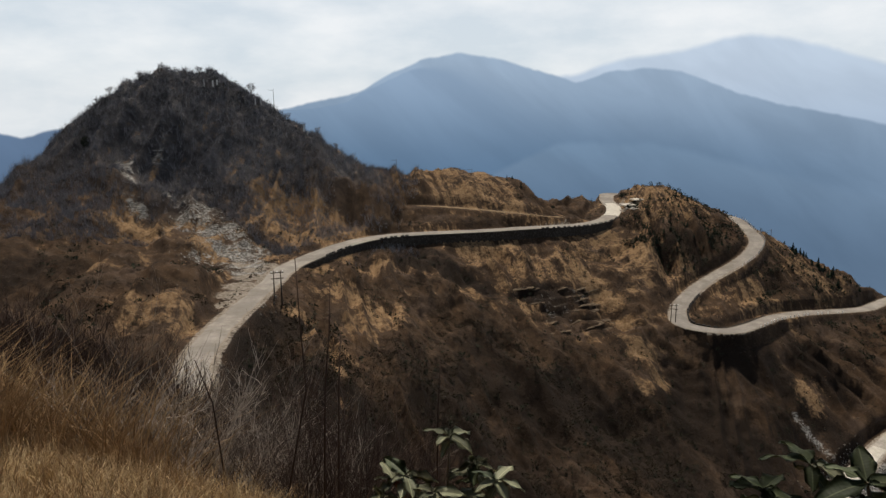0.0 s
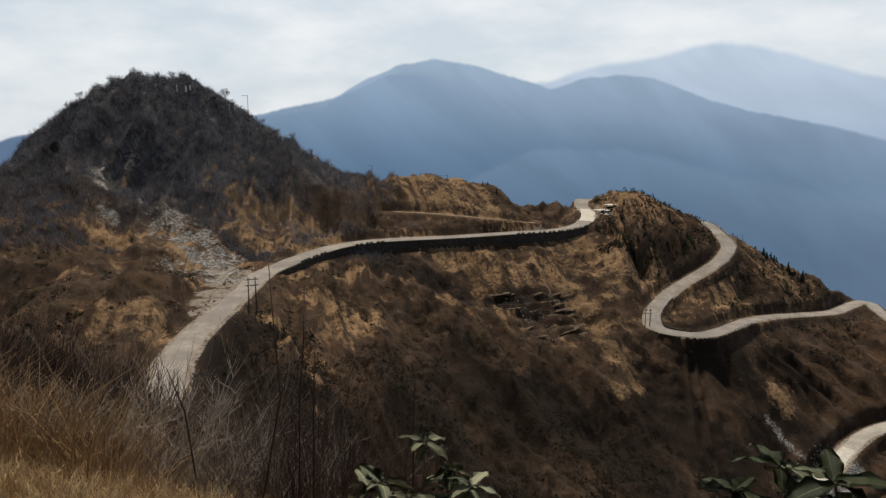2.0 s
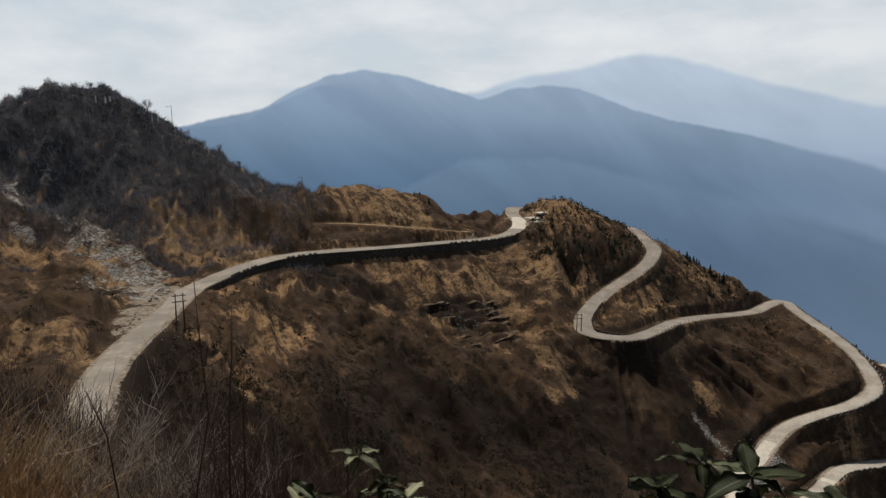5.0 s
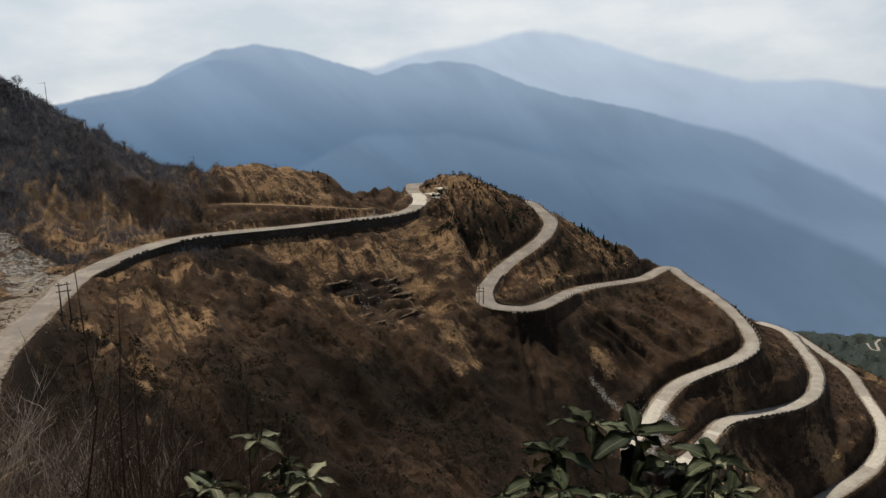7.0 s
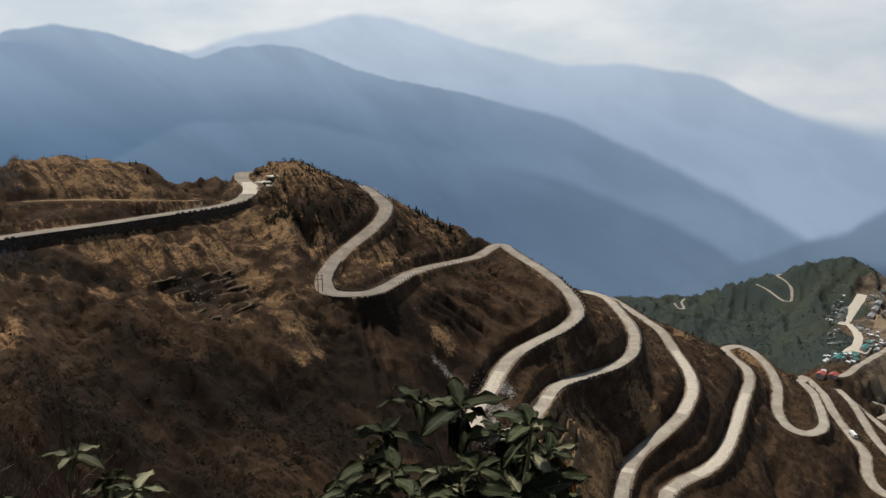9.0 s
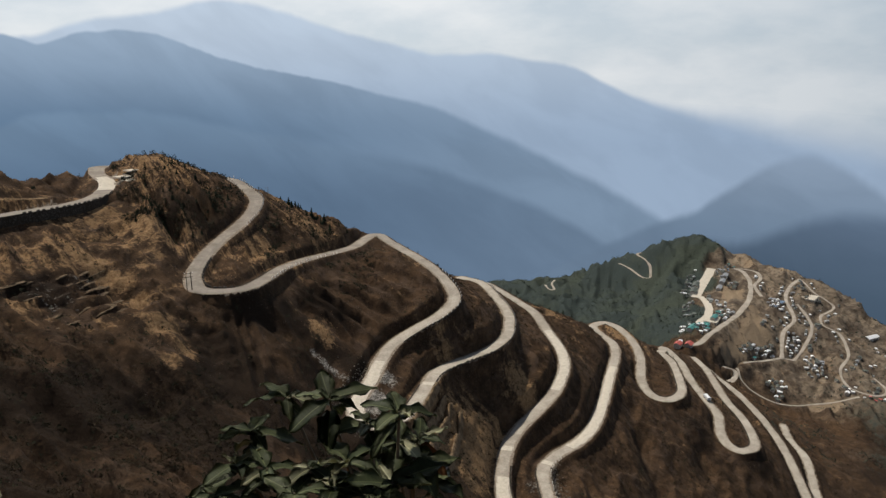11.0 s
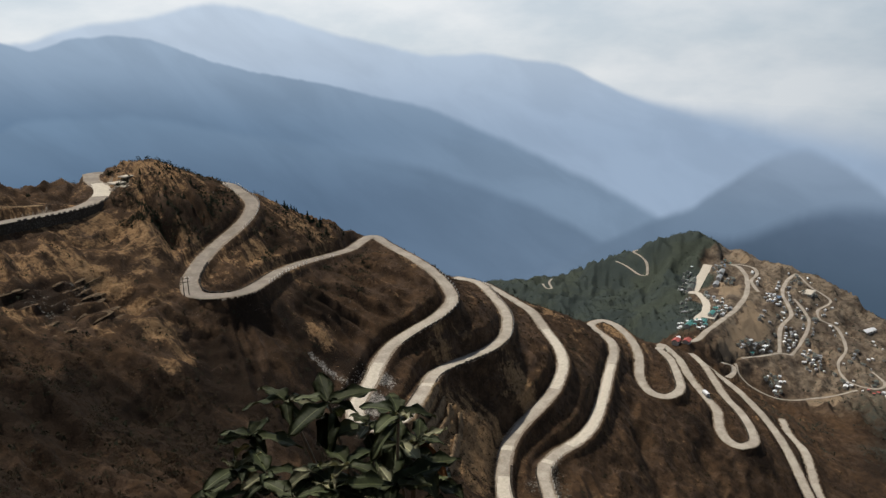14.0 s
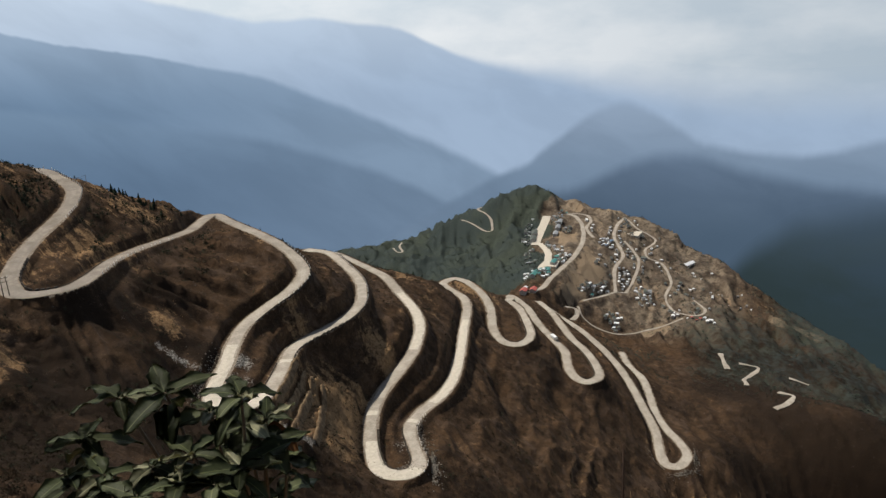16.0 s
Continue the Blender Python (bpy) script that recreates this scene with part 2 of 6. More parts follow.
TIMBER = varied("grey_timber", (0.05, 0.04, 0.033), (0.11, 0.09, 0.07), 3.0, 0.85)


# ---- ground ----
ROAD_UPPER = [
    (-20, 50, -29.5), (-27, 70, -33), (-33.8, 92.3, -35.1), (-36.5, 105.4, -36), (-37.9, 120.2, -37), (-38.3,
    136.4, -38.1), (-38.2, 154, -38.7), (-38, 171.5, -39.4), (-34, 188.8, -40.1), (-28.6, 204.6, -40.5),
    (-21.6, 217.9, -41.2), (-11.7, 228.7, -42.1), (3, 238.1, -43.2), (18.9, 246.8, -44), (33.9, 255.6, -44.6),
    (47.7, 264.6, -45.6), (59, 276.1, -46.5), (68.4, 292.3, -47), (75.1, 313.1, -46.7), (77.1, 335.9, -45.9),
    (83.5, 352.2, -44.8),
]
ROAD_HAIRPIN = [
    (101.5, 349.4, -48.2), (117.5, 340, -50.7), (131.7, 326.9, -52.5), (132.5, 310.9, -54.6), (130.3, 293.5,
    -56.7), (121.5, 277.7, -59), (109.1, 264.2, -61.3), (96.5, 252.7, -63.2), (85.7, 240.4, -65.3), (77.7,
    228.2, -67.3), (75.7, 218.9, -68.6), (80.7, 215, -69.4), (90.1, 216.1, -70.7), (101.4, 225.8, -72), (115,
    240, -73.8), (132.2, 253.7, -76.3), (151.5, 266, -79.4), (170.2, 278.9, -82.2), (183.4, 292.7, -84.9),
    (198.9, 304.1, -84.9), (199.9, 292.4, -87.2), (199.6, 279.5, -88.8),
]
ROAD_SECOND_LOOP = [
    (199, 266.8, -90.2), (197.1, 251.9, -92), (192.1, 234.8, -94.3), (183.9, 221.7, -96.1), (171.2, 214.8,
    -97.7), (157.6, 211.7, -99.1), (144.1, 207.7, -100.5), (133.1, 200.8, -101.8), (122.8, 191.6, -103.3),
    (111.3, 182.7, -105), (106.8, 175.7, -105.7), (107.4, 169.4, -106.5), (113.3, 168.7, -106.9), (120.7,
    170.1, -107.8), (130.2, 176.6, -108.9), (143.1, 187.1, -109.9), (154.8, 196, -111.4), (169.8, 201, -113),
    (188, 205.2, -114.8), (206.3, 213.7, -116.4), (223.1, 228, -118.1), (239.1, 246.7, -120.2), (254.2, 271.4,
    -122.1), (267.4, 298.1, -123.1), (267.8, 316.8, -124.6),
]
ROAD_THIRD_LOOP = [
    (270.6, 310.9, -125.4), (273, 304.5, -126), (275, 297.9, -126.4), (273.1, 274, -129.5), (269.7, 257,
    -130.6), (259.4, 237.5, -132.9), (249.5, 219.3, -134.7), (237.5, 205.9, -136.1), (220.1, 195.1, -138.1),
    (203.9, 189.1, -139.5), (189.7, 184.9, -140.6), (177.3, 179.4, -141.7), (165.8, 170.7, -142.9), (156.6,
    161.2, -144), (151.4, 153.2, -144.8), (152.3, 147.4, -145.3), (157.5, 143.6, -145.9), (165, 146.4,
    -146.5), (172.9, 156, -147.4), (182.3, 165.7, -148.5), (195.9, 171.2, -149.8), (212.2, 174.3, -151.4),
]
ROAD_FOURTH_LOOP = [
    (230, 181.2, -153.2), (253.7, 195.2, -155.4), (283.1, 214.6, -157.6), (312.7, 234, -159.9), (331.6, 250.3,
    -162.6), (343, 268.9, -164.7), (353.2, 283.6, -166.3), (366.5, 285.3, -167.4), (368.3, 274.5, -168.4),
    (360.2, 257, -170.4), (347.2, 241.6, -172.4), (330.4, 228.6, -174.6), (320.1, 217.8, -176.1), (317.5,
    208.2, -177), (323.7, 203, -177.9), (339.4, 207, -179.4), (360.2, 222.9, -181.6), (380.4, 241.3, -184),
    (391.5, 256.3, -185.9),
]
ROAD_FIFTH_LOOP = [
    (395.4, 258.2, -186.5), (399.1, 260, -187), (402.5, 261.6, -187.3), (395, 243.7, -189.5), (380.1, 225.6,
    -192.1), (368.4, 208.1, -194.2), (359.7, 195, -195.5), (346.5, 185.6, -197.2), (338.5, 176.6, -198.4),
    (338.9, 168.6, -199.2), (350.1, 167.1, -200.2), (364.9, 176.4, -201.9), (383.3, 192.9, -204.1), (401.3,
    212.9, -206.9), (424.2, 234, -209.8), (447.2, 255.8, -212.5), (460.7, 275, -214.1), (455.9, 262.2, -215.7),
]
ROAD_LOWEST_LOOP = [
    (450.5, 249.4, -217), (445.3, 237, -218.2), (440, 224.9, -219.2), (428.8, 206, -221.3), (414, 185.9,
    -223.5), (396.7, 167.7, -225.7), (377.2, 150.6, -228), (359.4, 135.4, -230.1), (345.5, 127.1, -231.4),
    (335.1, 119.5, -232.6), (338.1, 112.9, -233.2), (351.4, 113.2, -234.1), (363.1, 121.5, -235.3), (374.4,
    133.6, -236.8), (391.3, 147.6, -238.6), (416, 162.2, -240.5), (437.3, 176.1, -242.5), (453, 192.4,
    -244.5), (473.7, 207.8, -246.4),
]
HILL_CREST = [
    (-120.2, 194.7, -21.8), (-118.2, 208, -17.9), (-116, 221, -12.1), (-113.9, 231.4, -5.4), (-108.6, 241.7,
    1.4), (-102.9, 249.6, 7.3), (-87.2, 260.7, 9.8), (-73.1, 261.9, 6.1), (-61.2, 260.9, -1.9), (-50.1, 265.1,
    -9.9), (-38.7, 268.4, -19), (-28.6, 272.3, -24.5), (-14.1, 278.1, -27.7), (-5.4, 283.4, -28.2), (6, 288.5,
    -27.7), (22, 292.4, -30.3), (36.2, 295.1, -38.1), (47.3, 295.4, -46.3),
]
KNOLL_CREST = [
    (64, 335.3, -48.8), (93, 314.1, -38), (110.8, 312.8, -44.4), (124.3, 315.6, -49.1), (135.3, 302.4, -54.4),
    (145.8, 295, -61.2), (157.7, 292.9, -68.5), (171.4, 295.6, -74.2), (185.3, 300, -80.4),
]
RIDGE_CREST = [
    (205.8, 306.2, -89.4), (210.8, 293.3, -95.5), (220, 281.6, -101.9), (270.1, 323.1, -125.9), (285.4, 303.9,
    -132.7), (307.5, 278.9, -144.2), (345.1, 283.5, -163.2), (383.9, 273.9, -179), (411.1, 272.1, -193.1),
    (462.3, 283.3, -218), (459.2, 249.3, -226.1),
]
BEHIND_CREST = [
    (-136, 220, -31), (-133, 234, -27), (-202, 356, -123), (-130, 248, -21), (-127, 258, -14), (-189, 384,
    -110), (-121, 269, -8), (-178, 397, -104), (-114, 277, -2), (-168, 407, -98), (-97, 289, 1), (-81, 291,
    -3), (-119, 426, -99), (-68, 290, -11), (-100, 426, -107), (-56, 295, -19), (-43, 298, -28), (-63, 437,
    -124), (-32, 302, -34), (-46, 441, -130), (-16, 308, -37), (-6, 313, -37), (7, 318, -37), (10, 458, -133),
    (24, 322, -39), (40, 325, -47), (57, 464, -143), (59, 369, -78), (78, 409, -81), (94, 492, -149),
]
BEHIND_RIDGE = [
    (114, 386, -70), (136, 383, -76), (152, 385, -81), (152, 341, -78), (164, 333, -85), (178, 330, -93),
    (192, 332, -98), (207, 336, -104), (229, 341, -113), (235, 327, -120), (246, 315, -126), (300, 384, -202),
    (297, 355, -150), (314, 335, -157), (374, 399, -233), (339, 307, -168), (404, 366, -244), (378, 310,
    -187), (446, 366, -263), (412, 294, -193), (440, 291, -207), (492, 302, -232), (490, 266, -240),
]
HILL_FOOT = [
    (-75, 124, -38), (-45, 89, -30), (-64, 131, -33), (-96, 160, -32), (-68, 168, -37), (-95, 217, -20), (-58,
    223, -27), (-55, 181, -39), (-71, 197, -33), (-40, 227, -34), (3, 259, -38), (3, 274, -32), (-134, 172,
    -29), (-169, 169, -19), (-75, 89, -27),
]
VILLAGE_CREST = [
    (620, 731, -316), (652, 697, -297), (685, 641, -283), (704, 595, -266), (715, 556, -250), (724, 518,
    -232), (735, 483, -211), (750, 454, -202), (760, 434, -207), (765, 397, -221), (773, 355, -225), (780,
    302, -238), (768, 259, -254), (756, 211, -267), (729, 162, -285), (711, 120, -297), (691, 70, -308),
]
VILLAGE_SLOPE = [
    (509, 312, -228), (554, 319, -231), (645, 339, -231), (708, 369, -226), (736, 396, -221), (591, 340,
    -229), (695, 488, -247), (630, 534, -272), (620, 467, -263), (694, 321, -234), (627, 284, -257), (610,
    258, -269), (606, 228, -277), (743, 300, -243), (675, 250, -258), (629, 201, -272), (727, 218, -266),
    (541, 286, -258), (543, 227, -275), (574, 166, -279), (573, 99, -288), (666, 145, -286), (395, 100, -251),
    (442, 25, -272), (192, 127, -167), (272, 117, -211), (589, 408, -253), (557, 443, -265), (517, 482, -277),
    (666, 549, -269), (535, 354, -252),
]
VILLAGE_BACK = [
    (672, 792, -351), (782, 922, -486), (743, 695, -318), (867, 812, -453), (778, 606, -285), (912, 710,
    -420), (802, 527, -246), (944, 620, -381), (830, 473, -242), (978, 558, -377), (845, 389, -260), (1000,
    460, -395), (844, 284, -289), (1005, 338, -424), (807, 179, -320), (973, 216, -455), (770, 78, -343),
    (939, 95, -478),
]
GULLY = [
    (-22, 75, -48), (10, 95, -64), (50, 103, -90), (90, 102, -125), (140, 92, -170), (200, 80, -208), (300,
    55, -272), (420, 20, -322), (620, -60, -380),
]
STAND = [
    (0, 0, 0), (-3, 0, 0.3), (0, -4, 0.9), (-4, 4, -0.6), (-2, 5, -1.2), (0, 4, -1.8), (3, 3, -2.2), (4, 0,
    -1.6), (-6, 8, -3.4), (-2, 9, -5.4), (4, 7, -6), (8, 3, -6), (-7, 18, -6.7), (0, 22, -18), (14, 16,
    -17.5), (22, 5, -17), (-18, 38, -24), (0, 50, -38), (30, 38, -41), (45, 12, -37), (-10, -20, 4), (20, -20,
    -8), (-40, 0, 6), (-40, 28, -6), (-60, 60, -16), (110, -20, -100), (90, 30, -95), (-60, -60, 15), (60,
    -80, 0),
]
OUTER = [
    (-400, 100, -150), (-300, 500, -260), (-100, 620, -300), (120, 640, -300), (300, 620, -330), (420, 480,
    -300), (900, 900, -640), (1150, 300, -640), (1000, -100, -620), (600, -300, -400), (0, -400, 60), (-400,
    -300, 40),
]
GULLY_CUTS = [
    (-22, 193, -10, 151, 7, 3), (9, 232, 10, 194, 7, 3), (46, 226, 56, 210, 6, 3), (-33, 130, -28, 98, 10, 4), (71, 212, 67, 176, 10, 4.5), (-9, 178, 1, 130, 8, 3.2), (88, 212, 107, 199, 9, 4), (16, 171, 24, 130, 9, 3.5), (81, 268, 87, 254, 5, 2.5), (18, 238, 22, 221, 5, 1.8),
]
RAVINE_CUTS = [
    (-27, 148, -20, 125, 6, 2.5), (40, 173, 48, 165, 14, 6), (22, 156, 27, 140, 10, 4), (105, 199, 108, 186, 7, 3), (189, 217, 166, 205, 6, 2.5), (228, 215, 199, 195, 6, 2.5), (280, 200, 232, 142, 9, 4), (309, 176, 288, 144, 8, 3.5), (164, 228, 151, 215, 5, 2), (102, 209, 99, 192, 7, 3), (85, 212, 77, 188, 8, 3),
]

ROAD = ROAD_UPPER + ROAD_HAIRPIN + ROAD_SECOND_LOOP + ROAD_THIRD_LOOP + ROAD_FOURTH_LOOP + ROAD_FIFTH_LOOP + ROAD_LOWEST_LOOP
LEVELS = np.array(ROAD + HILL_CREST + KNOLL_CREST + RIDGE_CREST + BEHIND_CREST + BEHIND_RIDGE + HILL_FOOT
                  + VILLAGE_CREST + VILLAGE_SLOPE + VILLAGE_BACK + GULLY + STAND + OUTER, float)


def plate(points, smooth=0.02):
    """A thin plate through ridge, gully and road levels: its weights."""
    p = points[:, :2] / 100
    d2 = ((p[:, None] - p[None]) ** 2).sum(2)
    k = 0.5 * d2 * np.log(d2 + 1e-12) + smooth * 0.01 * np.eye(len(p))
    q = np.c_[np.ones(len(p)), p]
    a = np.block([[k, q], [q.T, np.zeros((3, 3))]])
    return p, np.linalg.solve(a, np.r_[points[:, 2], 0, 0, 0])


PLATE_AT, PLATE_W = plate(LEVELS)


def plate_height(x, y):
    out = np.empty(len(x))
    for i in range(0, len(x), 20000):
        q = np.c_[x[i:i + 20000], y[i:i + 20000]] / 100
        d2 = ((q[:, None] - PLATE_AT[None]) ** 2).sum(2)
        out[i:i + 20000] = (0.5 * d2 * np.log(d2 + 1e-12)) @ PLATE_W[:-3] + PLATE_W[-3] + q @ PLATE_W[-2:]
    return out


def lattice(ix, iy, seed):
    h = (ix * 374761393 + iy * 668265263 + seed * 974634777) & 0xFFFFFFFF
    h = ((h ^ (h >> 13)) * 1274126177) & 0xFFFFFFFF
    return ((h ^ (h >> 16)) & 0xFFFF) / 32767.5 - 1.0


def value_noise(x, y, seed=0):
    ix, iy = np.floor(x).astype(np.int64), np.floor(y).astype(np.int64)
    fx, fy = x - ix, y - iy
    fx, fy = fx * fx * fx * (fx * (fx * 6 - 15) + 10), fy * fy * fy * (fy * (fy * 6 - 15) + 10)
    a, b = lattice(ix, iy, seed), lattice(ix + 1, iy, seed)
    c, d = lattice(ix, iy + 1, seed), lattice(ix + 1, iy + 1, seed)
    return (a * (1 - fx) + b * fx) * (1 - fy) + (c * (1 - fx) + d * fx) * fy


def smooth_step(a, b, v):
    t = np.clip((v - a) / (b - a), 0, 1)
    return t * t * (3 - 2 * t)


def spline(points, step):
    """A Catmull-Rom line through points, in even steps."""
    p = np.array(points, float)
    p = np.vstack([2 * p[0] - p[1], p, 2 * p[-1] - p[-2]])
    fine = []
    for i in range(1, len(p) - 2):
        t = np.linspace(0, 1, 12, endpoint=False)[:, None]
        a, b, c, d = p[i - 1:i + 3]
        fine.append(0.5 * (2 * b + (c - a) * t + (2 * a - 5 * b + 4 * c - d) * t ** 2 + (3 * b - a - 3 * c + d) * t ** 3))
    fine = np.vstack(fine + [p[-2:-1]])
    s = np.r_[0, np.cumsum(np.linalg.norm(np.diff(fine, axis=0), axis=1))]
    at = np.linspace(0, s[-1], int(s[-1] / step) + 1)
    return np.c_[tuple(np.interp(at, s, fine[:, k]) for k in range(fine.shape[1]))]


def near_line(x, y, line, reach):
    """Distance to a line, the line's level there and the depth of its outer wall, for points within reach."""
    dist, level, wall = np.full(len(x), 1e3), np.zeros(len(x)), np.zeros(len(x))
    for i in range(0, len(line), 24):
        part_of = line[i:i + 25]
        lo, hi = part_of.min(0) - reach, part_of.max(0) + reach
        pick = np.flatnonzero((x > lo[0]) & (x < hi[0]) & (y > lo[1]) & (y < hi[1]))
        if len(pick) == 0:
            continue
        d = np.hypot(x[pick, None] - part_of[None, :, 0], y[pick, None] - part_of[None, :, 1])
        j = d.argmin(1)
        d = d[np.arange(len(pick)), j]
        better = d < dist[pick]
        dist[pick[better]], level[pick[better]] = d[better], part_of[j[better], 2]
        if line.shape[1] > 3:
            wall[pick[better]] = part_of[j[better], 3]
    return dist, level, wall


ROAD_LINE = spline(ROAD, 1.0)
ROAD_LINE[:, 2] = np.convolve(np.pad(ROAD_LINE[:, 2], 12, mode="edge"), np.ones(25) / 25, mode="valid")
# walled stretches of the road (level numbers) and the depth of the drop there
WALLED = [(7, 10, 1.0), (10, 17, 1.7), (29, 35, 1.5), (44, 49, 1.0), (53, 58, 1.6), (59, 64, 0.9), (80, 87, 1.4), (102, 107, 1.0), (117, 122, 0.9)]


def station(k):
    """The place along the road line of the k-th road level."""
    x, y, _ = ROAD[k]
    return int(np.hypot(ROAD_LINE[:, 0] - x, ROAD_LINE[:, 1] - y).argmin())


drop = np.zeros(len(ROAD_LINE))
for first, last, depth in WALLED:
    drop[station(first):station(last) + 1] = np.maximum(drop[station(first):station(last) + 1], depth)
ROAD_LINE = np.c_[ROAD_LINE, np.convolve(np.pad(drop, 5, mode="edge"), np.ones(11) / 11, mode="valid")]
LANES = [ROAD_LINE]


def cut_depth(x, y):
    """How deep washed-out gullies cut in at x, y: lines from (x, y) to (x, y), with a width and a depth."""
    out = np.zeros(len(x))
    for x0, y0, x1, y1, width, depth in GULLY_CUTS + RAVINE_CUTS:
        pick = np.flatnonzero((x > min(x0, x1) - 25) & (x < max(x0, x1) + 25) & (y > min(y0, y1) - 25) & (y < max(y0, y1) + 25))
        if len(pick) == 0:
            continue
        px, py = x[pick], y[pick]
        t = np.clip(((px - x0) * (x1 - x0) + (py - y0) * (y1 - y0)) / ((x1 - x0) ** 2 + (y1 - y0) ** 2), 0, 1)
        off = np.hypot(px - x0 - t * (x1 - x0) + 1.5 * value_noise(px / 5, py / 5, 31), py - y0 - t * (y1 - y0))
        out[pick] = np.maximum(out[pick], depth * np.clip(1 - off / width, 0, 1) ** 0.8 * (0.45 + 0.55 * np.sin(np.pi * np.clip(t, 0.05, 0.95))))
    return out


def fall_line(x, y):
    """Coordinates across and down the slopes, bent a little by their folds."""
    lean = np.radians(np.interp(x, [-60, -10, 50, 75, 105, 180, 330], [8, 22, 30, 20, -8, -36, -46]))
    down, over = -y * np.cos(lean) + x * np.sin(lean), x * np.cos(lean) + y * np.sin(lean)
    return over + 5 * value_noise(x / 30, y / 30, 3) + 1.2 * value_noise(x / 7, y / 7, 13), down


# rock beds and cut steps: the top edge from x, y to x, y, the reach below it, the steps' spacing and rise, the depth of the top scarp
BENCHES = [
    (17, 210, 54, 231, 26, 4.0, 2.2, 1.7), (149, 193, 109, 161, 19, 4.2, 4.6, 0.4), (-92, 176, -70, 199, 13, 6.0, 1.4, 2.2), (-62, 222, -36, 231, 14, 4.6, 0.8, 1.2),
    (62, 208, 80, 208, 20, 4.4, 1.3, 1.5), (168, 248, 190, 262, 12, 4.0, 0.9, 1.0), (-14, 176, 6, 186, 12, 4.2, 1.0, 1.6), (233, 226, 262, 262, 10, 4.2, 1.0, 0.8), (290, 200, 330, 222, 12, 5.0, 1.2, 1.0),
]
MOUNDS = [(-54, 139, 9, 3.6), (-51, 120, 8, 3.4), (-66, 176, 7, 2.4), (-92, 204, 7, 3.0), (-30, 244, 9, 2.4)]


def benched(x, y):
    """How rock beds and cut steps raise and lower the slope at x, y."""
    out = np.zeros(len(x))
    for x0, y0, x1, y1, reach, gap, rise, scarp in BENCHES:
        long = math.hypot(x1 - x0, y1 - y0)
        ux, uy = (x1 - x0) / long, (y1 - y0) / long
        side = 1.0 if ux > 0 else -1.0
        pick = np.flatnonzero(np.hypot(x - (x0 + x1) / 2, y - (y0 + y1) / 2) < long / 2 + reach + 6)
        if len(pick) == 0:
            continue
        px, py = x[pick], y[pick]
        along = (px - x0) * ux + (py - y0) * uy
        d = ((px - x0) * uy - (py - y0) * ux) * side + 1.1 * value_noise(along / 7, along * 0 + gap, 51) + 0.5 * value_noise(along / 1.9, along * 0 + gap, 52)
        mask = smooth_step(-3, 4, along) * (1 - smooth_step(long - 4, long + 4, along)) * (1 - smooth_step(reach * 0.7, reach, d + 2.5 * value_noise(px / 5, py / 5, 53)))
        step = d / gap + 0.35 * value_noise(along / 11, d / 6, 54)
        part_way = step - np.floor(step)
        tread = part_way - smooth_step(0.74, 0.98, part_way)
        out[pick] += mask * smooth_step(-0.4, 1.0, d) * (rise * tread * (0.6 + 0.6 * value_noise(along / 4.5, np.floor(step) * 3.7, 55)) - scarp * smooth_step(-0.2, 1.3, d))
    return out


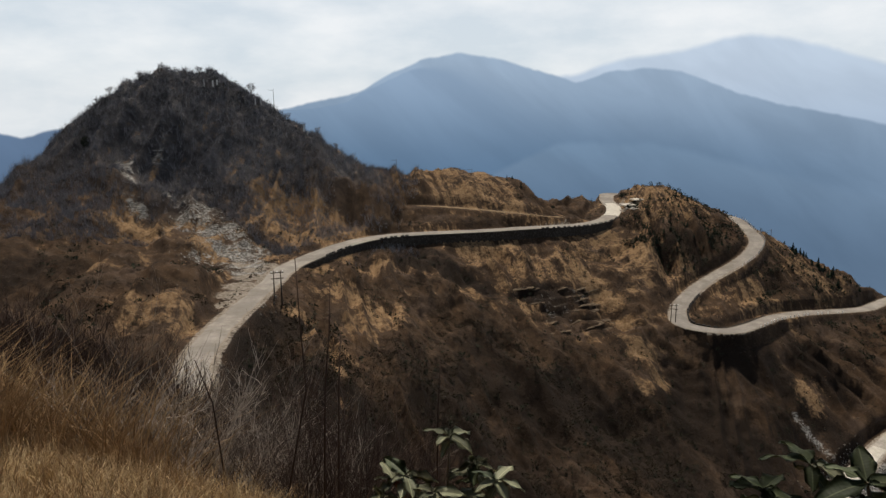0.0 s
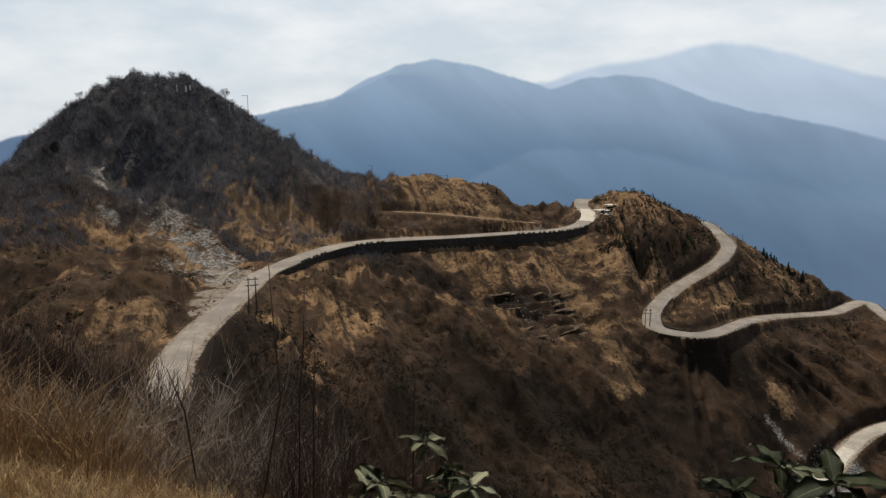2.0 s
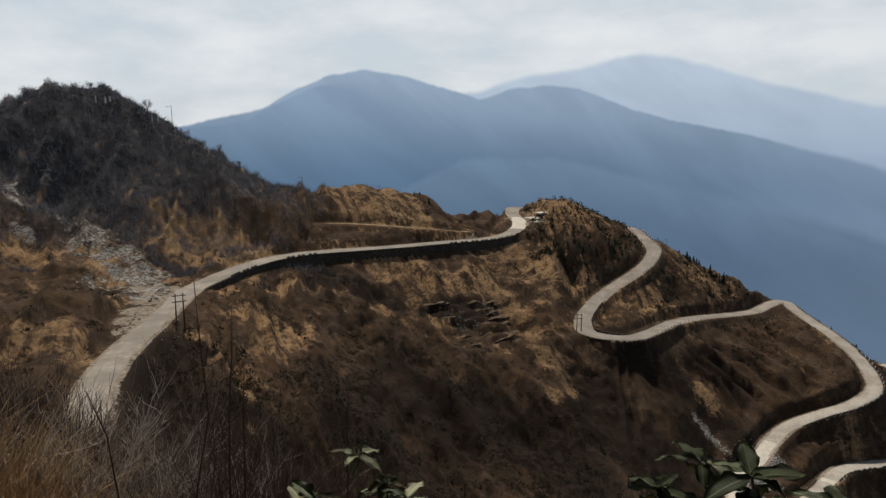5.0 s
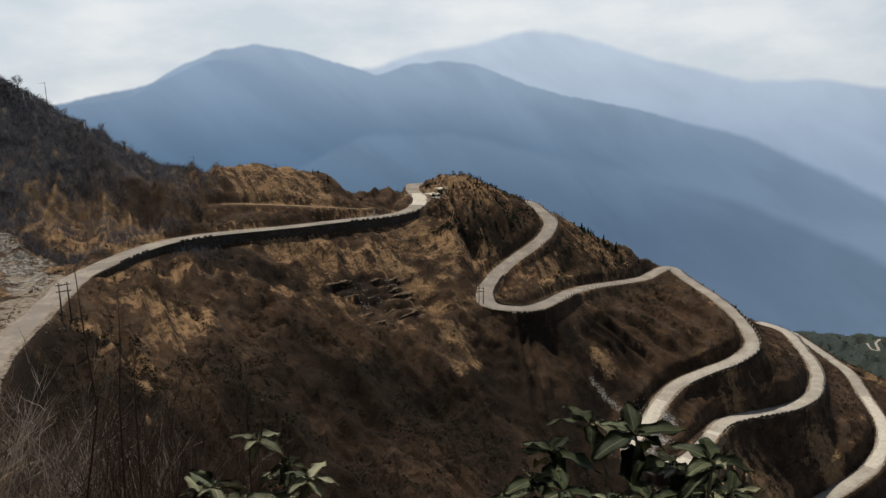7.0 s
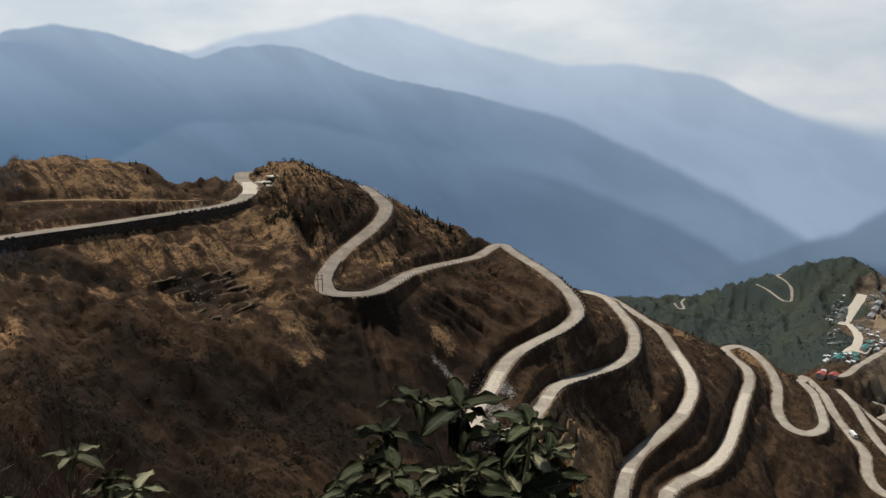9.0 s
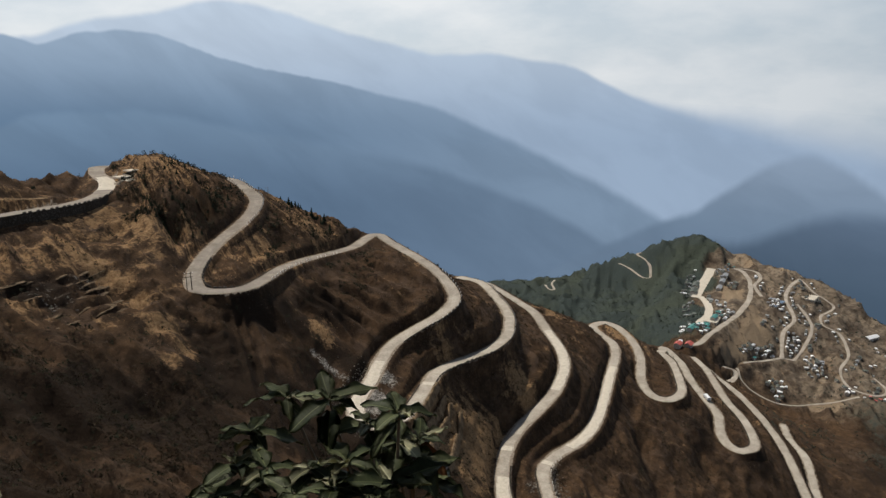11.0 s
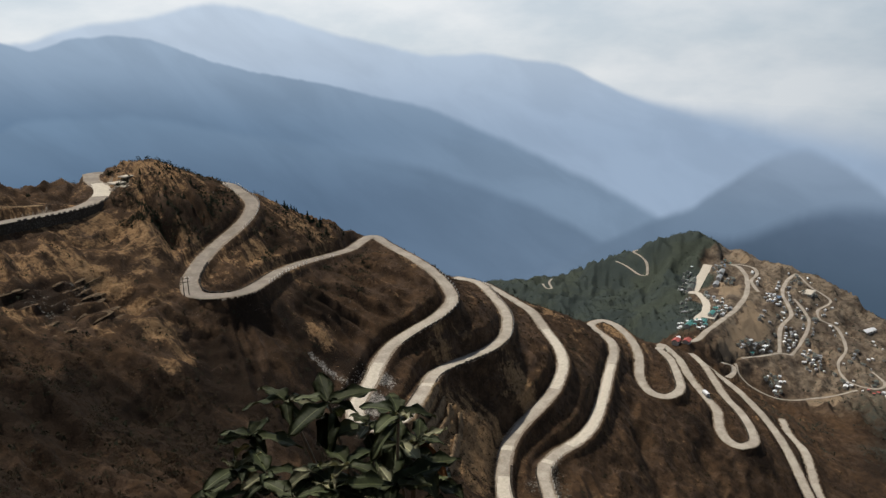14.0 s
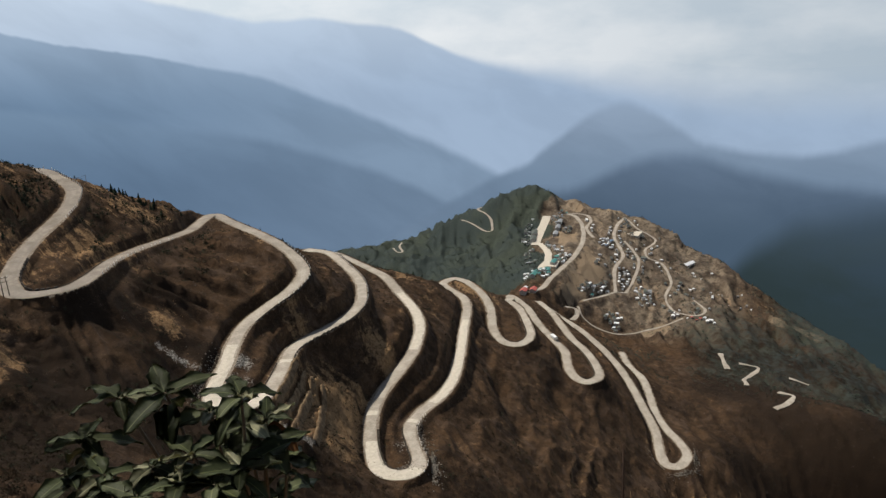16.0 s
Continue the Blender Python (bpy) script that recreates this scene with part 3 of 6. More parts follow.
def height(x, y, fine=True):
    """The ground's level at x, y (arrays), with its gullies and the shelves cut for the roads."""
    x, y = np.asarray(x, float), np.asarray(y, float)
    z = plate_height(x, y)
    r = np.hypot(x, y)
    far = smooth_step(1250, 2200, r)
    z = z * (1 - far) + far * (-2050 + 60 * value_noise(x / 400, y / 400, 9))
    dist, level, wall = np.full(len(x), 1e3), np.zeros(len(x)), np.zeros(len(x))
    for lane in LANES:
        d, h, w = near_line(x, y, lane, 26.0)
        near = d < dist
        dist, level, wall = np.where(near, d, dist), np.where(near, h, level), np.where(near, w, wall)
    below = smooth_step(0.1, 0.8, level - z) * (dist < 900)
    if fine:
        calm = smooth_step(5, 13, dist) * smooth_step(25, 90, r)
        calm *= 1 - 0.75 * np.exp(-((x - 12) ** 2 + (y - 290) ** 2) / 30 ** 2) - 0.6 * np.exp(-((x + 95) ** 2 + (y - 257) ** 2) / 22 ** 2) - 0.7 * np.exp(-((x - 100) ** 2 + (y - 316) ** 2) / 26 ** 2) - 0.5 * np.exp(-((x + 45) ** 2 + (y - 268) ** 2) / 24 ** 2) - 0.9 * np.exp(-(((x - 38) ** 2 + (y - 211) ** 2) / 19 ** 2) ** 2) - 0.85 * np.exp(-(((x - 134) ** 2 + (y - 171) ** 2) / 17 ** 2) ** 2) - 0.45 * np.exp(-((x - 150) ** 2 + (y - 296) ** 2) / 22 ** 2)
        over, down = fall_line(x, y)
        ribs = 1 - 2 * np.abs(value_noise(over / 17, down / 70, 1))
        small = 1 - 2 * np.abs(value_noise(over / 6.5 + 3, down / 26, 4))
        crag = 1 - 2 * np.abs(value_noise(over / 2.7 + 9, down / 10, 15))
        bumps = 3.9 * ribs - 1.9 + 2.5 * small + 0.75 * crag * (0.6 + 0.4 * ribs) + 1.3 * value_noise(x / 11, y / 11, 2) + 0.6 * value_noise(x / 4.5, y / 4.5, 14)
        z += calm * (0.8 + 0.5 * value_noise(x / 60, y / 60, 8)) * bumps * (1 + 0.4 * smooth_step(600, 900, r)) * (1 - 0.45 * smooth_step(150, 230, x) * (1 - smooth_step(520, 620, r)))
        for mx, my, radius, rise in MOUNDS:
            z += rise * np.exp(-(((x - mx) ** 2 + (y - my) ** 2) / radius ** 2) ** 1.6)
        z += smooth_step(4.0, 5.6, dist) * benched(x, y)
        z -= smooth_step(4.5, 9, dist) * cut_depth(x, y)
        rough = np.minimum(smooth_step(4.2, 7, dist), smooth_step(3, 30, r))
        z += rough * (0.4 * value_noise(x / 1.9, y / 1.9, 5) + 0.2 * value_noise(x / 0.9, y / 0.9, 6))
        z += (1 - smooth_step(10, 40, r)) * (0.06 * value_noise(x / 0.35, y / 0.35, 7) + 0.12 * value_noise(x / 1.2, y / 1.2, 11))
    z = z - below * wall * (1 - smooth_step(7, 24, dist))
    firm = np.minimum(wall, 1.0) * below
    shelf = smooth_step(3.6 - 0.3 * firm + 0.7 * (1 - below), 5.6 - 1.4 * firm + 0.6 * (1 - below), dist)
    return np.where(dist < 900, (level - 0.14) * (1 - shelf) + z * shelf, z)

V_MAIN = [(507, 309), (550, 316), (595, 324), (633, 332), (672, 344), (710, 365), (731, 385), (731, 397)]
V_TOP = [(731, 397), (741, 387), (742, 375), (729, 364), (705, 357), (686, 339)]
V_LEFT_LANE = [(618, 280), (649, 296), (679, 301), (707, 324), (738, 336), (768, 340)]
V_MID_LANE = [(626, 273), (650, 276), (676, 282), (694, 293), (713, 315)]
V_RIGHT_LANE = [(768, 340), (755, 318), (755, 306), (749, 294), (720, 293), (701, 283), (701, 267), (682, 251), (668, 244), (647, 241), (630, 226), (632, 204), (647, 202), (658, 217)]
V_ZIGZAG = [(714, 538), (703, 510), (694, 486), (694, 478), (710, 491), (727, 521), (734, 521)]
V_HAMLET = [(652, 604), (642, 588), (645, 582), (658, 598), (671, 606)]
V_BEND = [(543, 294), (552, 290), (548, 285), (532, 282)]
V_PLAZA = [(643, 386), (668, 397), (693, 406), (714, 413)]
V_STREET = [(649, 385), (624, 361), (594, 342), (570, 337)]
V_FOOT = [(569, 290), (592, 285), (618, 280), (626, 273)]
V_TRACK = [(558, 290), (550, 277), (560, 251), (593, 233), (623, 214)]
LOW_A = [(581, 166), (568, 159), (552, 151)]
LOW_B = [(574, 148), (578, 139), (577, 133), (556, 133), (534, 132), (515, 126)]
LOW_C = [(585, 111), (586, 103), (586, 96)]
LOW_D = [(501, 101), (496, 90), (475, 89), (462, 94)]
LEDGE = [(45, 270), (33, 264), (20, 261), (3, 259), (-9, 253)]
VILLAGE_LANES = [(V_MAIN, 2.6), (V_TOP, 1.8), (V_LEFT_LANE, 1.9), (V_MID_LANE, 1.6), (V_RIGHT_LANE, 1.4), (V_ZIGZAG, 1.5), (V_PLAZA, 4.8), (V_HAMLET, 1.3),
                 (V_BEND, 2.6), (V_STREET, 3.6), (V_FOOT, 1.5), (V_TRACK, 1.1), (LOW_A, 2.1), (LOW_B, 1.6), (LOW_C, 1.5), (LOW_D, 1.8)]
LAY_BY = [(-41.5, 136), (-43, 145), (-43.5, 155), (-44, 166), (-46, 178)]


def draped(points, step=2.0):
    """A lane laid over the ground as it is, evened out along its length."""
    line = spline([(x, y, 0.0) for x, y in points], step)
    line[:, 2] = height(line[:, 0], line[:, 1], False)
    k = min(9, len(line) // 2 * 2 - 1)
    line[:, 2] = np.convolve(np.pad(line[:, 2], k // 2, mode="edge"), np.ones(k) / k, mode="valid")
    return line


def grid_mesh(name, verts, rows, cols, closed=False):
    """A quad sheet from rows x cols points (numpy), fast."""
    r, c = np.meshgrid(np.arange(rows - 1), np.arange(cols if closed else cols - 1), indexing="ij")
    a, b = r * cols + c, r * cols + (c + 1) % cols
    quads = np.stack([a, b, b + cols, a + cols], -1).reshape(-1, 4)
    return poly_mesh(name, verts, quads)


def poly_mesh(name, verts, faces, smooth=True):
    """A mesh of faces that all have the same number of corners (numpy)."""
    mesh, faces = bpy.data.meshes.new(name), np.asarray(faces)
    k = faces.shape[1]
    mesh.vertices.add(len(verts))
    mesh.vertices.foreach_set("co", np.asarray(verts, np.float32).ravel())
    mesh.loops.add(faces.size)
    mesh.loops.foreach_set("vertex_index", faces.astype(np.int32).ravel())
    mesh.polygons.add(len(faces))
    mesh.polygons.foreach_set("loop_start", np.arange(0, faces.size, k, dtype=np.int32))
    mesh.polygons.foreach_set("use_smooth", np.full(len(faces), smooth))
    mesh.update(calc_edges=True)
    return mesh


def add_mark(mesh, name, values):
    mesh.attributes.new(name, "FLOAT", "POINT").data.foreach_set("value", np.asarray(values, np.float32))


def spots(x, y, places):
    """How much of a patch there is at x, y: soft round spots of (x, y, radius, weight)."""
    out = np.zeros(len(x))
    for px, py, radius, weight in places:
        out = np.maximum(out, weight * np.exp(-((x - px) ** 2 + (y - py) ** 2) / radius ** 2))
    return out


RIDGE_GRASS_UPPER = [
    (-30, 139, 3.5, 1.1), (-24, 132, 3.5, 1.1), (-20, 127, 3.5, 1.1), (-18, 119, 3.5, 0.9), (-15, 110, 4, 0.7), (62, 190, 4, 1.2),
    (59, 199, 4, 1.2), (-52, 222, 8, 1.1), (-42, 226, 8, 1.1), (-40, 205, 7, 1.0), (56, 214, 5, 1.0), (52, 224, 6, 0.8),
    (24, 205, 4, 0.6), (44, 220, 4, 0.7), (150, 172, 8, 1.3), (164, 180, 7, 1.2), (138, 158, 7, 1.1), (148, 160, 6, 0.9),
    (176, 184, 6, 0.7), (-32, 179, 5, 0.9), (-25, 159, 5, 0.9), (-18, 148, 5, 0.7), (-28, 194, 6, 0.8), (-19, 193, 6, 0.7),
]
RIDGE_GRASS_MIDDLE = [
    (-11, 160, 4, 0.6), (49, 230, 6, 0.9), (52, 213, 5, 1), (55, 197, 5, 1), (56, 183, 5, 0.9), (37, 237, 6, 0.8),
    (44, 234, 6, 0.8), (22, 239, 7, 0.6), (69, 250, 5, 0.8),
]
RIDGE_GRASS = RIDGE_GRASS_UPPER + RIDGE_GRASS_MIDDLE
GRASSY_UPPER = [
    (5, 290, 30, 0.5), (-42, 213, 17, 0.85), (-77, 188, 15, 0.8), (-30, 222, 12, 0.7), (-58, 178, 10, 0.7), (-8, 200, 12, 0.5),
    (30, 228, 30, 0.5), (67, 250, 26, 0.55), (0, 205, 20, 0.4), (50, 205, 18, 0.4), (58, 196, 12, 0.8), (-17, 160, 9, 0.6),
    (-46, 116, 12, 0.6), (92, 312, 22, 0.5), (130, 167, 10, 1.4), (142, 170, 11, 1.5), (156, 176, 10, 1.3), (166, 186, 7, 0.9),
    (202, 198, 9, 1.0), (114, 211, 8, 1.0), (120, 217, 6, 0.8), (88, 256, 12, 0.6), (165, 205, 6, 0.7), (110, 240, 22, 0.4),
]
GRASSY_MIDDLE = [
    (150, 290, 18, 0.5), (195, 268, 16, 0.5), (290, 268, 14, 0.6), (360, 262, 16, 0.6), (620, 306, 26, 0.45), (575, 300, 22, 0.4),
    (775, 408, 18, 0.6), (745, 340, 20, 0.35), (650, 250, 40, 0.35), (590, 270, 30, 0.4), (0, 0, 26, 0.9), (-62, 158, 14, 0.4),
    (20, 270, 30, 0.45), (390, 215, 20, 0.3), (610, 230, 50, 0.3), (705, 330, 30, 0.3),
]
GRASSY = RIDGE_GRASS + GRASSY_UPPER + GRASSY_MIDDLE
# Spots painted dark for shade below roads, scarps and in hollows, plus dark scrub.
SHADE_SCRUB_UPPER = [
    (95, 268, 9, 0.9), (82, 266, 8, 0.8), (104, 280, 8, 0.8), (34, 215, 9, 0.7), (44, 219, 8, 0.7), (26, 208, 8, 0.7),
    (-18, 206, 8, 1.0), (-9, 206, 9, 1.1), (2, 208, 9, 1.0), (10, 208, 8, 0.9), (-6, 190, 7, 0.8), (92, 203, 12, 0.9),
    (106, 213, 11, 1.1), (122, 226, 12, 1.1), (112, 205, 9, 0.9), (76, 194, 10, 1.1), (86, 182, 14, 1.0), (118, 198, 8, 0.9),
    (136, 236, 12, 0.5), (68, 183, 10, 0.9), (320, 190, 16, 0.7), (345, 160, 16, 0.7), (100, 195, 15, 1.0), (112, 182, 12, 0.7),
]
SHADE_SCRUB_MIDDLE = [
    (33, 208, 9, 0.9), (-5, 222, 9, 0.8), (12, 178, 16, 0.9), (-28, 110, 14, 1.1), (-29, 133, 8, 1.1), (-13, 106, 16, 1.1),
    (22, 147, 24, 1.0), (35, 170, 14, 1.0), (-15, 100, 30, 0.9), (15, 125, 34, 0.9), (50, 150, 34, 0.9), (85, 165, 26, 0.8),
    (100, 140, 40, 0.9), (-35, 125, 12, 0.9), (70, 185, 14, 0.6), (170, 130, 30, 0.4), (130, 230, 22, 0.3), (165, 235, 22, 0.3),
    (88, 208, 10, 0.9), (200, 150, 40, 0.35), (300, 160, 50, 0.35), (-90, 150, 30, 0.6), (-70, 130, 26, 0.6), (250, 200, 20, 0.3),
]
SHADE_SCRUB_LOWER = [
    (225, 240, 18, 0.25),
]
SHADE_SCRUB = SHADE_SCRUB_UPPER + SHADE_SCRUB_MIDDLE + SHADE_SCRUB_LOWER
FALLOW = [(678, 369, 17, 1.0), (664, 358, 13, 1.0), (690, 380, 10, 0.9), (625, 311, 17, 1.0), (612, 306, 15, 1.0), (640, 318, 13, 1.0), (590, 308, 12, 0.9), (655, 330, 9, 0.8), (572, 299, 13, 0.9), (556, 300, 10, 0.8), (778, 367, 12, 0.9), (705, 122, 22, 0.8), (690, 146, 16, 0.7), (600, 224, 12, 0.9), (585, 232, 10, 0.8), (760, 395, 12, 0.7)]
DUST = [(-41, 136, 4.2, 1.0), (-43, 143, 4.5, 1.0), (-43.5, 150, 4.5, 1.0), (-44, 158, 4.2, 1.0), (-45, 166, 4, 0.9), (-41, 172, 4, 0.9), (-50, 172, 3.5, 0.7), (-52, 164, 3, 0.6), (77, 322, 6, 0.9), (80, 308, 6, 0.9)]
STONY_UPPER = [
    (-95, 215, 3.5, 0.9), (-91, 209, 3.5, 0.8), (-86, 200, 4, 0.8), (-88, 222, 3, 0.6), (-50, 188, 6, 0.8), (-54, 160, 7, 0.6),
    (118, 160, 4, 0.8), (123, 156, 4, 0.7), (-70, 202, 10, 0.7), (-62, 192, 10, 0.8), (-54, 181, 9, 0.8), (-58, 170, 9, 0.5),
    (-47, 171, 7, 0.9), (-45, 162, 6, 0.9), (-76, 212, 7, 0.5), (107, 201.5, 2.0, 0.95), (109, 199, 2.0, 0.95), (111, 196, 2.2, 1.0),
    (113, 193.5, 2.0, 0.9), (31, 207, 9, 0.35), (45, 220, 9, 0.35), (-88, 226, 6, 0.35), (127, 190, 5, 0.9), (119, 182, 5, 1.0),
]
STONY_MIDDLE = [
    (113, 177, 4, 0.9), (171, 158, 5, 0.7),
]
STONY = STONY_UPPER + STONY_MIDDLE


def build_ground():
    az = np.radians(np.r_[np.arange(-46, 99, 0.15), np.arange(99, 314, 2.5)])
    rr = [0.03]
    while rr[-1] < 4900:
        r = rr[-1]
        rr.append(r * (1.25 if r < 0.5 else 1.03 if r < 60 else 1.006 if r < 140 else 1.0046 if r < 430 else 1.006 if r < 640 else 1.0065 if r < 980 else 1.012 if r < 1200 else 1.06))
    rr = np.array(rr)
    r, a = np.meshgrid(rr, az, indexing="ij")
    x, y = (r * np.sin(a)).ravel(), (r * np.cos(a)).ravel()
    z = height(x, y)
    mesh = grid_mesh("ground", np.c_[x, y, z], len(rr), len(az), closed=True)
    mesh.materials.append(GROUND)
    far = np.hypot(x, y)
    bearing = np.degrees(np.arctan2(x, y))
    add_mark(mesh, "grass", 0.10 + spots(x, y, GRASSY))
    lush = smooth_step(600, 680, far) * (1 - smooth_step(58.5, 61.5, bearing + 2 * value_noise(x / 40, y / 40, 5)))
    lush = np.maximum(lush, 0.6 * smooth_step(72, 80, bearing) * smooth_step(600, 700, far))
    lush = np.maximum(lush, 0.5 * smooth_step(470, 560, far) * smooth_step(64, 74, bearing + 4 * value_noise(x / 50, y / 50, 6)) * (1 - smooth_step(680, 740, far)))
    add_mark(mesh, "green", lush)
    # Mask of the painted shade and dark scrub in the ground colour.
    shade_scrub = spots(x, y, SHADE_SCRUB) + 0.35 * value_noise(x / 18, y / 18, 24)
    add_mark(mesh, "shade_scrub", np.maximum(shade_scrub, 0.8 * smooth_step(66, 76, bearing) * smooth_step(330, 420, far) * (1 - smooth_step(640, 700, far)) + 0.3 * value_noise(x / 30, y / 30, 25)))
    over, down = fall_line(x, y)
    add_mark(mesh, "along", over)
    add_mark(mesh, "fall", down)
    add_mark(mesh, "fallow", spots(x, y, FALLOW) * smooth_step(500, 530, far))
    # Where the village soil is paled for haze.
    add_mark(mesh, "village_haze", smooth_step(600, 660, far) * smooth_step(58, 61, bearing) * (1 - smooth_step(72, 78, bearing)))
    # Where the left hill's colour is greyed for haze.
    add_mark(mesh, "grey", spots(x, y, [(-85, 250, 52, 1.2), (-40, 268, 26, 1.0), (-115, 235, 40, 1.0)]))
    add_mark(mesh, "dust", np.maximum(spots(x, y, DUST), 0.62 * (1 - smooth_step(2.9, 4.0, near_line(x, y, ROAD_LINE, 8.0)[0]))))
    add_mark(mesh, "scree", spots(x, y, STONY))
    ob = new("ground", mesh)
    tagged(ob, "steep dry mountain ground with brown grass and scree", "ground", kind="structure")
    return ob


def strip(name, line, half, material, label, lift=0.0, ragged=0.35, across=7, wide=None, newer=None):
    """A road: a crowned strip along a line, with worn, uneven edges."""
    d = np.gradient(line[:, :2], axis=0)
    d /= np.linalg.norm(d, axis=1)[:, None] + 1e-9
    side = np.c_[d[:, 1], -d[:, 0]]
    s = np.arange(len(line))
    w = half * (np.ones(len(line)) if wide is None else wide)
    left = w + ragged * value_noise(s * 0.21, s * 0 + 3, 21)
    right = w + ragged * value_noise(s * 0.19, s * 0 + 7, 22)
    t = np.linspace(-1, 1, across)
    off = np.where(t[None] < 0, t[None] * left[:, None], t[None] * right[:, None])
    x = line[:, None, 0] + side[:, None, 0] * off
    y = line[:, None, 1] + side[:, None, 1] * off
    z = line[:, None, 2] + lift + 0.06 * (1 - t[None] ** 2) - 0.12 * (np.abs(t[None]) > 0.99) + 0.02 * value_noise(x.ravel() / 0.8, y.ravel() / 0.8, 12).reshape(x.shape)
    mesh = grid_mesh(name, np.c_[x.ravel(), y.ravel(), z.ravel()], len(line), across)
    mesh.materials.append(material)
    add_mark(mesh, "rut", np.tile(np.exp(-((np.abs(t) - 0.45) / 0.2) ** 2), len(line)))
    add_mark(mesh, "verge", np.tile(np.abs(t) ** 3, len(line)))
    if newer is not None:
        add_mark(mesh, "newer", np.repeat(newer, across))
    ob = new(name, mesh)
    return tagged(ob, label, "road", kind="structure")


for points, half in VILLAGE_LANES:
    LANES.append(draped(points))
LANES.append(draped(LAY_BY))
turn = np.abs(np.convolve(np.unwrap(np.arctan2(*np.gradient(ROAD_LINE[:, :2], axis=0).T)), np.r_[np.ones(9), 0, -np.ones(9)] / 9, mode="same"))
turn[:25] = turn[-25:] = 0
WIDEN = 1 + 0.30 * np.convolve(np.clip(turn, 0, 1), np.ones(9) / 9, mode="same")
NARROW = 1 - 0.20 * smooth_step(station(20), station(26), np.arange(len(ROAD_LINE))) - 0.05 * smooth_step(station(42), station(50), np.arange(len(ROAD_LINE)))
NARROW = NARROW - 0.25 * (1 - smooth_step(station(4), station(8), np.arange(len(ROAD_LINE))))
WIDEN = WIDEN * NARROW
strip("mountain_road", ROAD_LINE, 3.1, CONCRETE, "pale dusty concrete mountain road winding down in hairpins", wide=WIDEN, ragged=0.4, across=9, newer=smooth_step(station(36), station(50), np.arange(len(ROAD_LINE))))
LANES.append(draped(LEDGE))
strip("ledge_track", LANES[-1], 0.8, DIRT, "narrow pale dirt track along a ledge of the hill", lift=0.06, ragged=0.5)
build_ground()
for (points, half), lane in zip(VILLAGE_LANES, LANES[1:]):
    strip("parade_court" if points is V_PLAZA else "village_lane", lane, half, PALE_CONCRETE if points is V_PLAZA or points is V_STREET else CONCRETE, "long pale paved court between village sheds" if points is V_PLAZA else "narrow pale concrete lane through the hill village", lift=0.35, ragged=0.9 if lane[:, 1].max() < 170 else 0.5, newer=np.full(len(lane), 0.9))


def on_ground(x, y):
    return float(height(np.array([float(x)]), np.array([float(y)]))[0])


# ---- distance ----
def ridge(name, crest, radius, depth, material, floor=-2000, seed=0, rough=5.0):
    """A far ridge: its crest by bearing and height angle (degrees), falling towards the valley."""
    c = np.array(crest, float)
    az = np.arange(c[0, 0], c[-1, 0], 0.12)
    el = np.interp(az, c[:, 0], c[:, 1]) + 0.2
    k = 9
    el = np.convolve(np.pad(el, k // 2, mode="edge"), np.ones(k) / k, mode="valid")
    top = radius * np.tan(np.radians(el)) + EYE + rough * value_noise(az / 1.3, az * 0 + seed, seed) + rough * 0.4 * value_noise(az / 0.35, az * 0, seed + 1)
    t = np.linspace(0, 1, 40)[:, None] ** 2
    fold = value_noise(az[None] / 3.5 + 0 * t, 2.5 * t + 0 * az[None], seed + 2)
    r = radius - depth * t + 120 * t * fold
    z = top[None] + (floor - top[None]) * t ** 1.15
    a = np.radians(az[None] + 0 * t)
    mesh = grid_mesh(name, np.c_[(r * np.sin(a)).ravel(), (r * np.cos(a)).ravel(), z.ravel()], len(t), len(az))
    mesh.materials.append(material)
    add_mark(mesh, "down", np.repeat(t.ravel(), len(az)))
    return tagged(new(name, mesh), "blue mountain ridge far across the valley, haze painted into its colour", "mountain", kind="structure")


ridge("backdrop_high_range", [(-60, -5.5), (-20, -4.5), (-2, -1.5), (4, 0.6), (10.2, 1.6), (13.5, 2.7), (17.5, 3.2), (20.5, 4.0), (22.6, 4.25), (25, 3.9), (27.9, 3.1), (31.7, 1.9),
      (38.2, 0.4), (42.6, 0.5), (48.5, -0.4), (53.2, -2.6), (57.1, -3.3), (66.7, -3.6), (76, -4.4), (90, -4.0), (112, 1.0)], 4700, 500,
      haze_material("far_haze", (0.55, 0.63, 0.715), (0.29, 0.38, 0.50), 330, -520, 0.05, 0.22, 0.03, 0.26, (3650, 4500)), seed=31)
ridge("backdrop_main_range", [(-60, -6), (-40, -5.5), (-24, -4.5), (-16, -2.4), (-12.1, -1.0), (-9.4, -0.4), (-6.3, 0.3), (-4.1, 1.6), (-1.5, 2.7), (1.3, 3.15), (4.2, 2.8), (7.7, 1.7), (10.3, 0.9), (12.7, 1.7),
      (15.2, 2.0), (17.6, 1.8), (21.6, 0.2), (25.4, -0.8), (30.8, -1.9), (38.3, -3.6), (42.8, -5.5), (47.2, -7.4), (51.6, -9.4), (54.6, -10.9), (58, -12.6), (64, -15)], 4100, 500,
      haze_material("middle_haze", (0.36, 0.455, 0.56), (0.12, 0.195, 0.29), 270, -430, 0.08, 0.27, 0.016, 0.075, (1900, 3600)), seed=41)
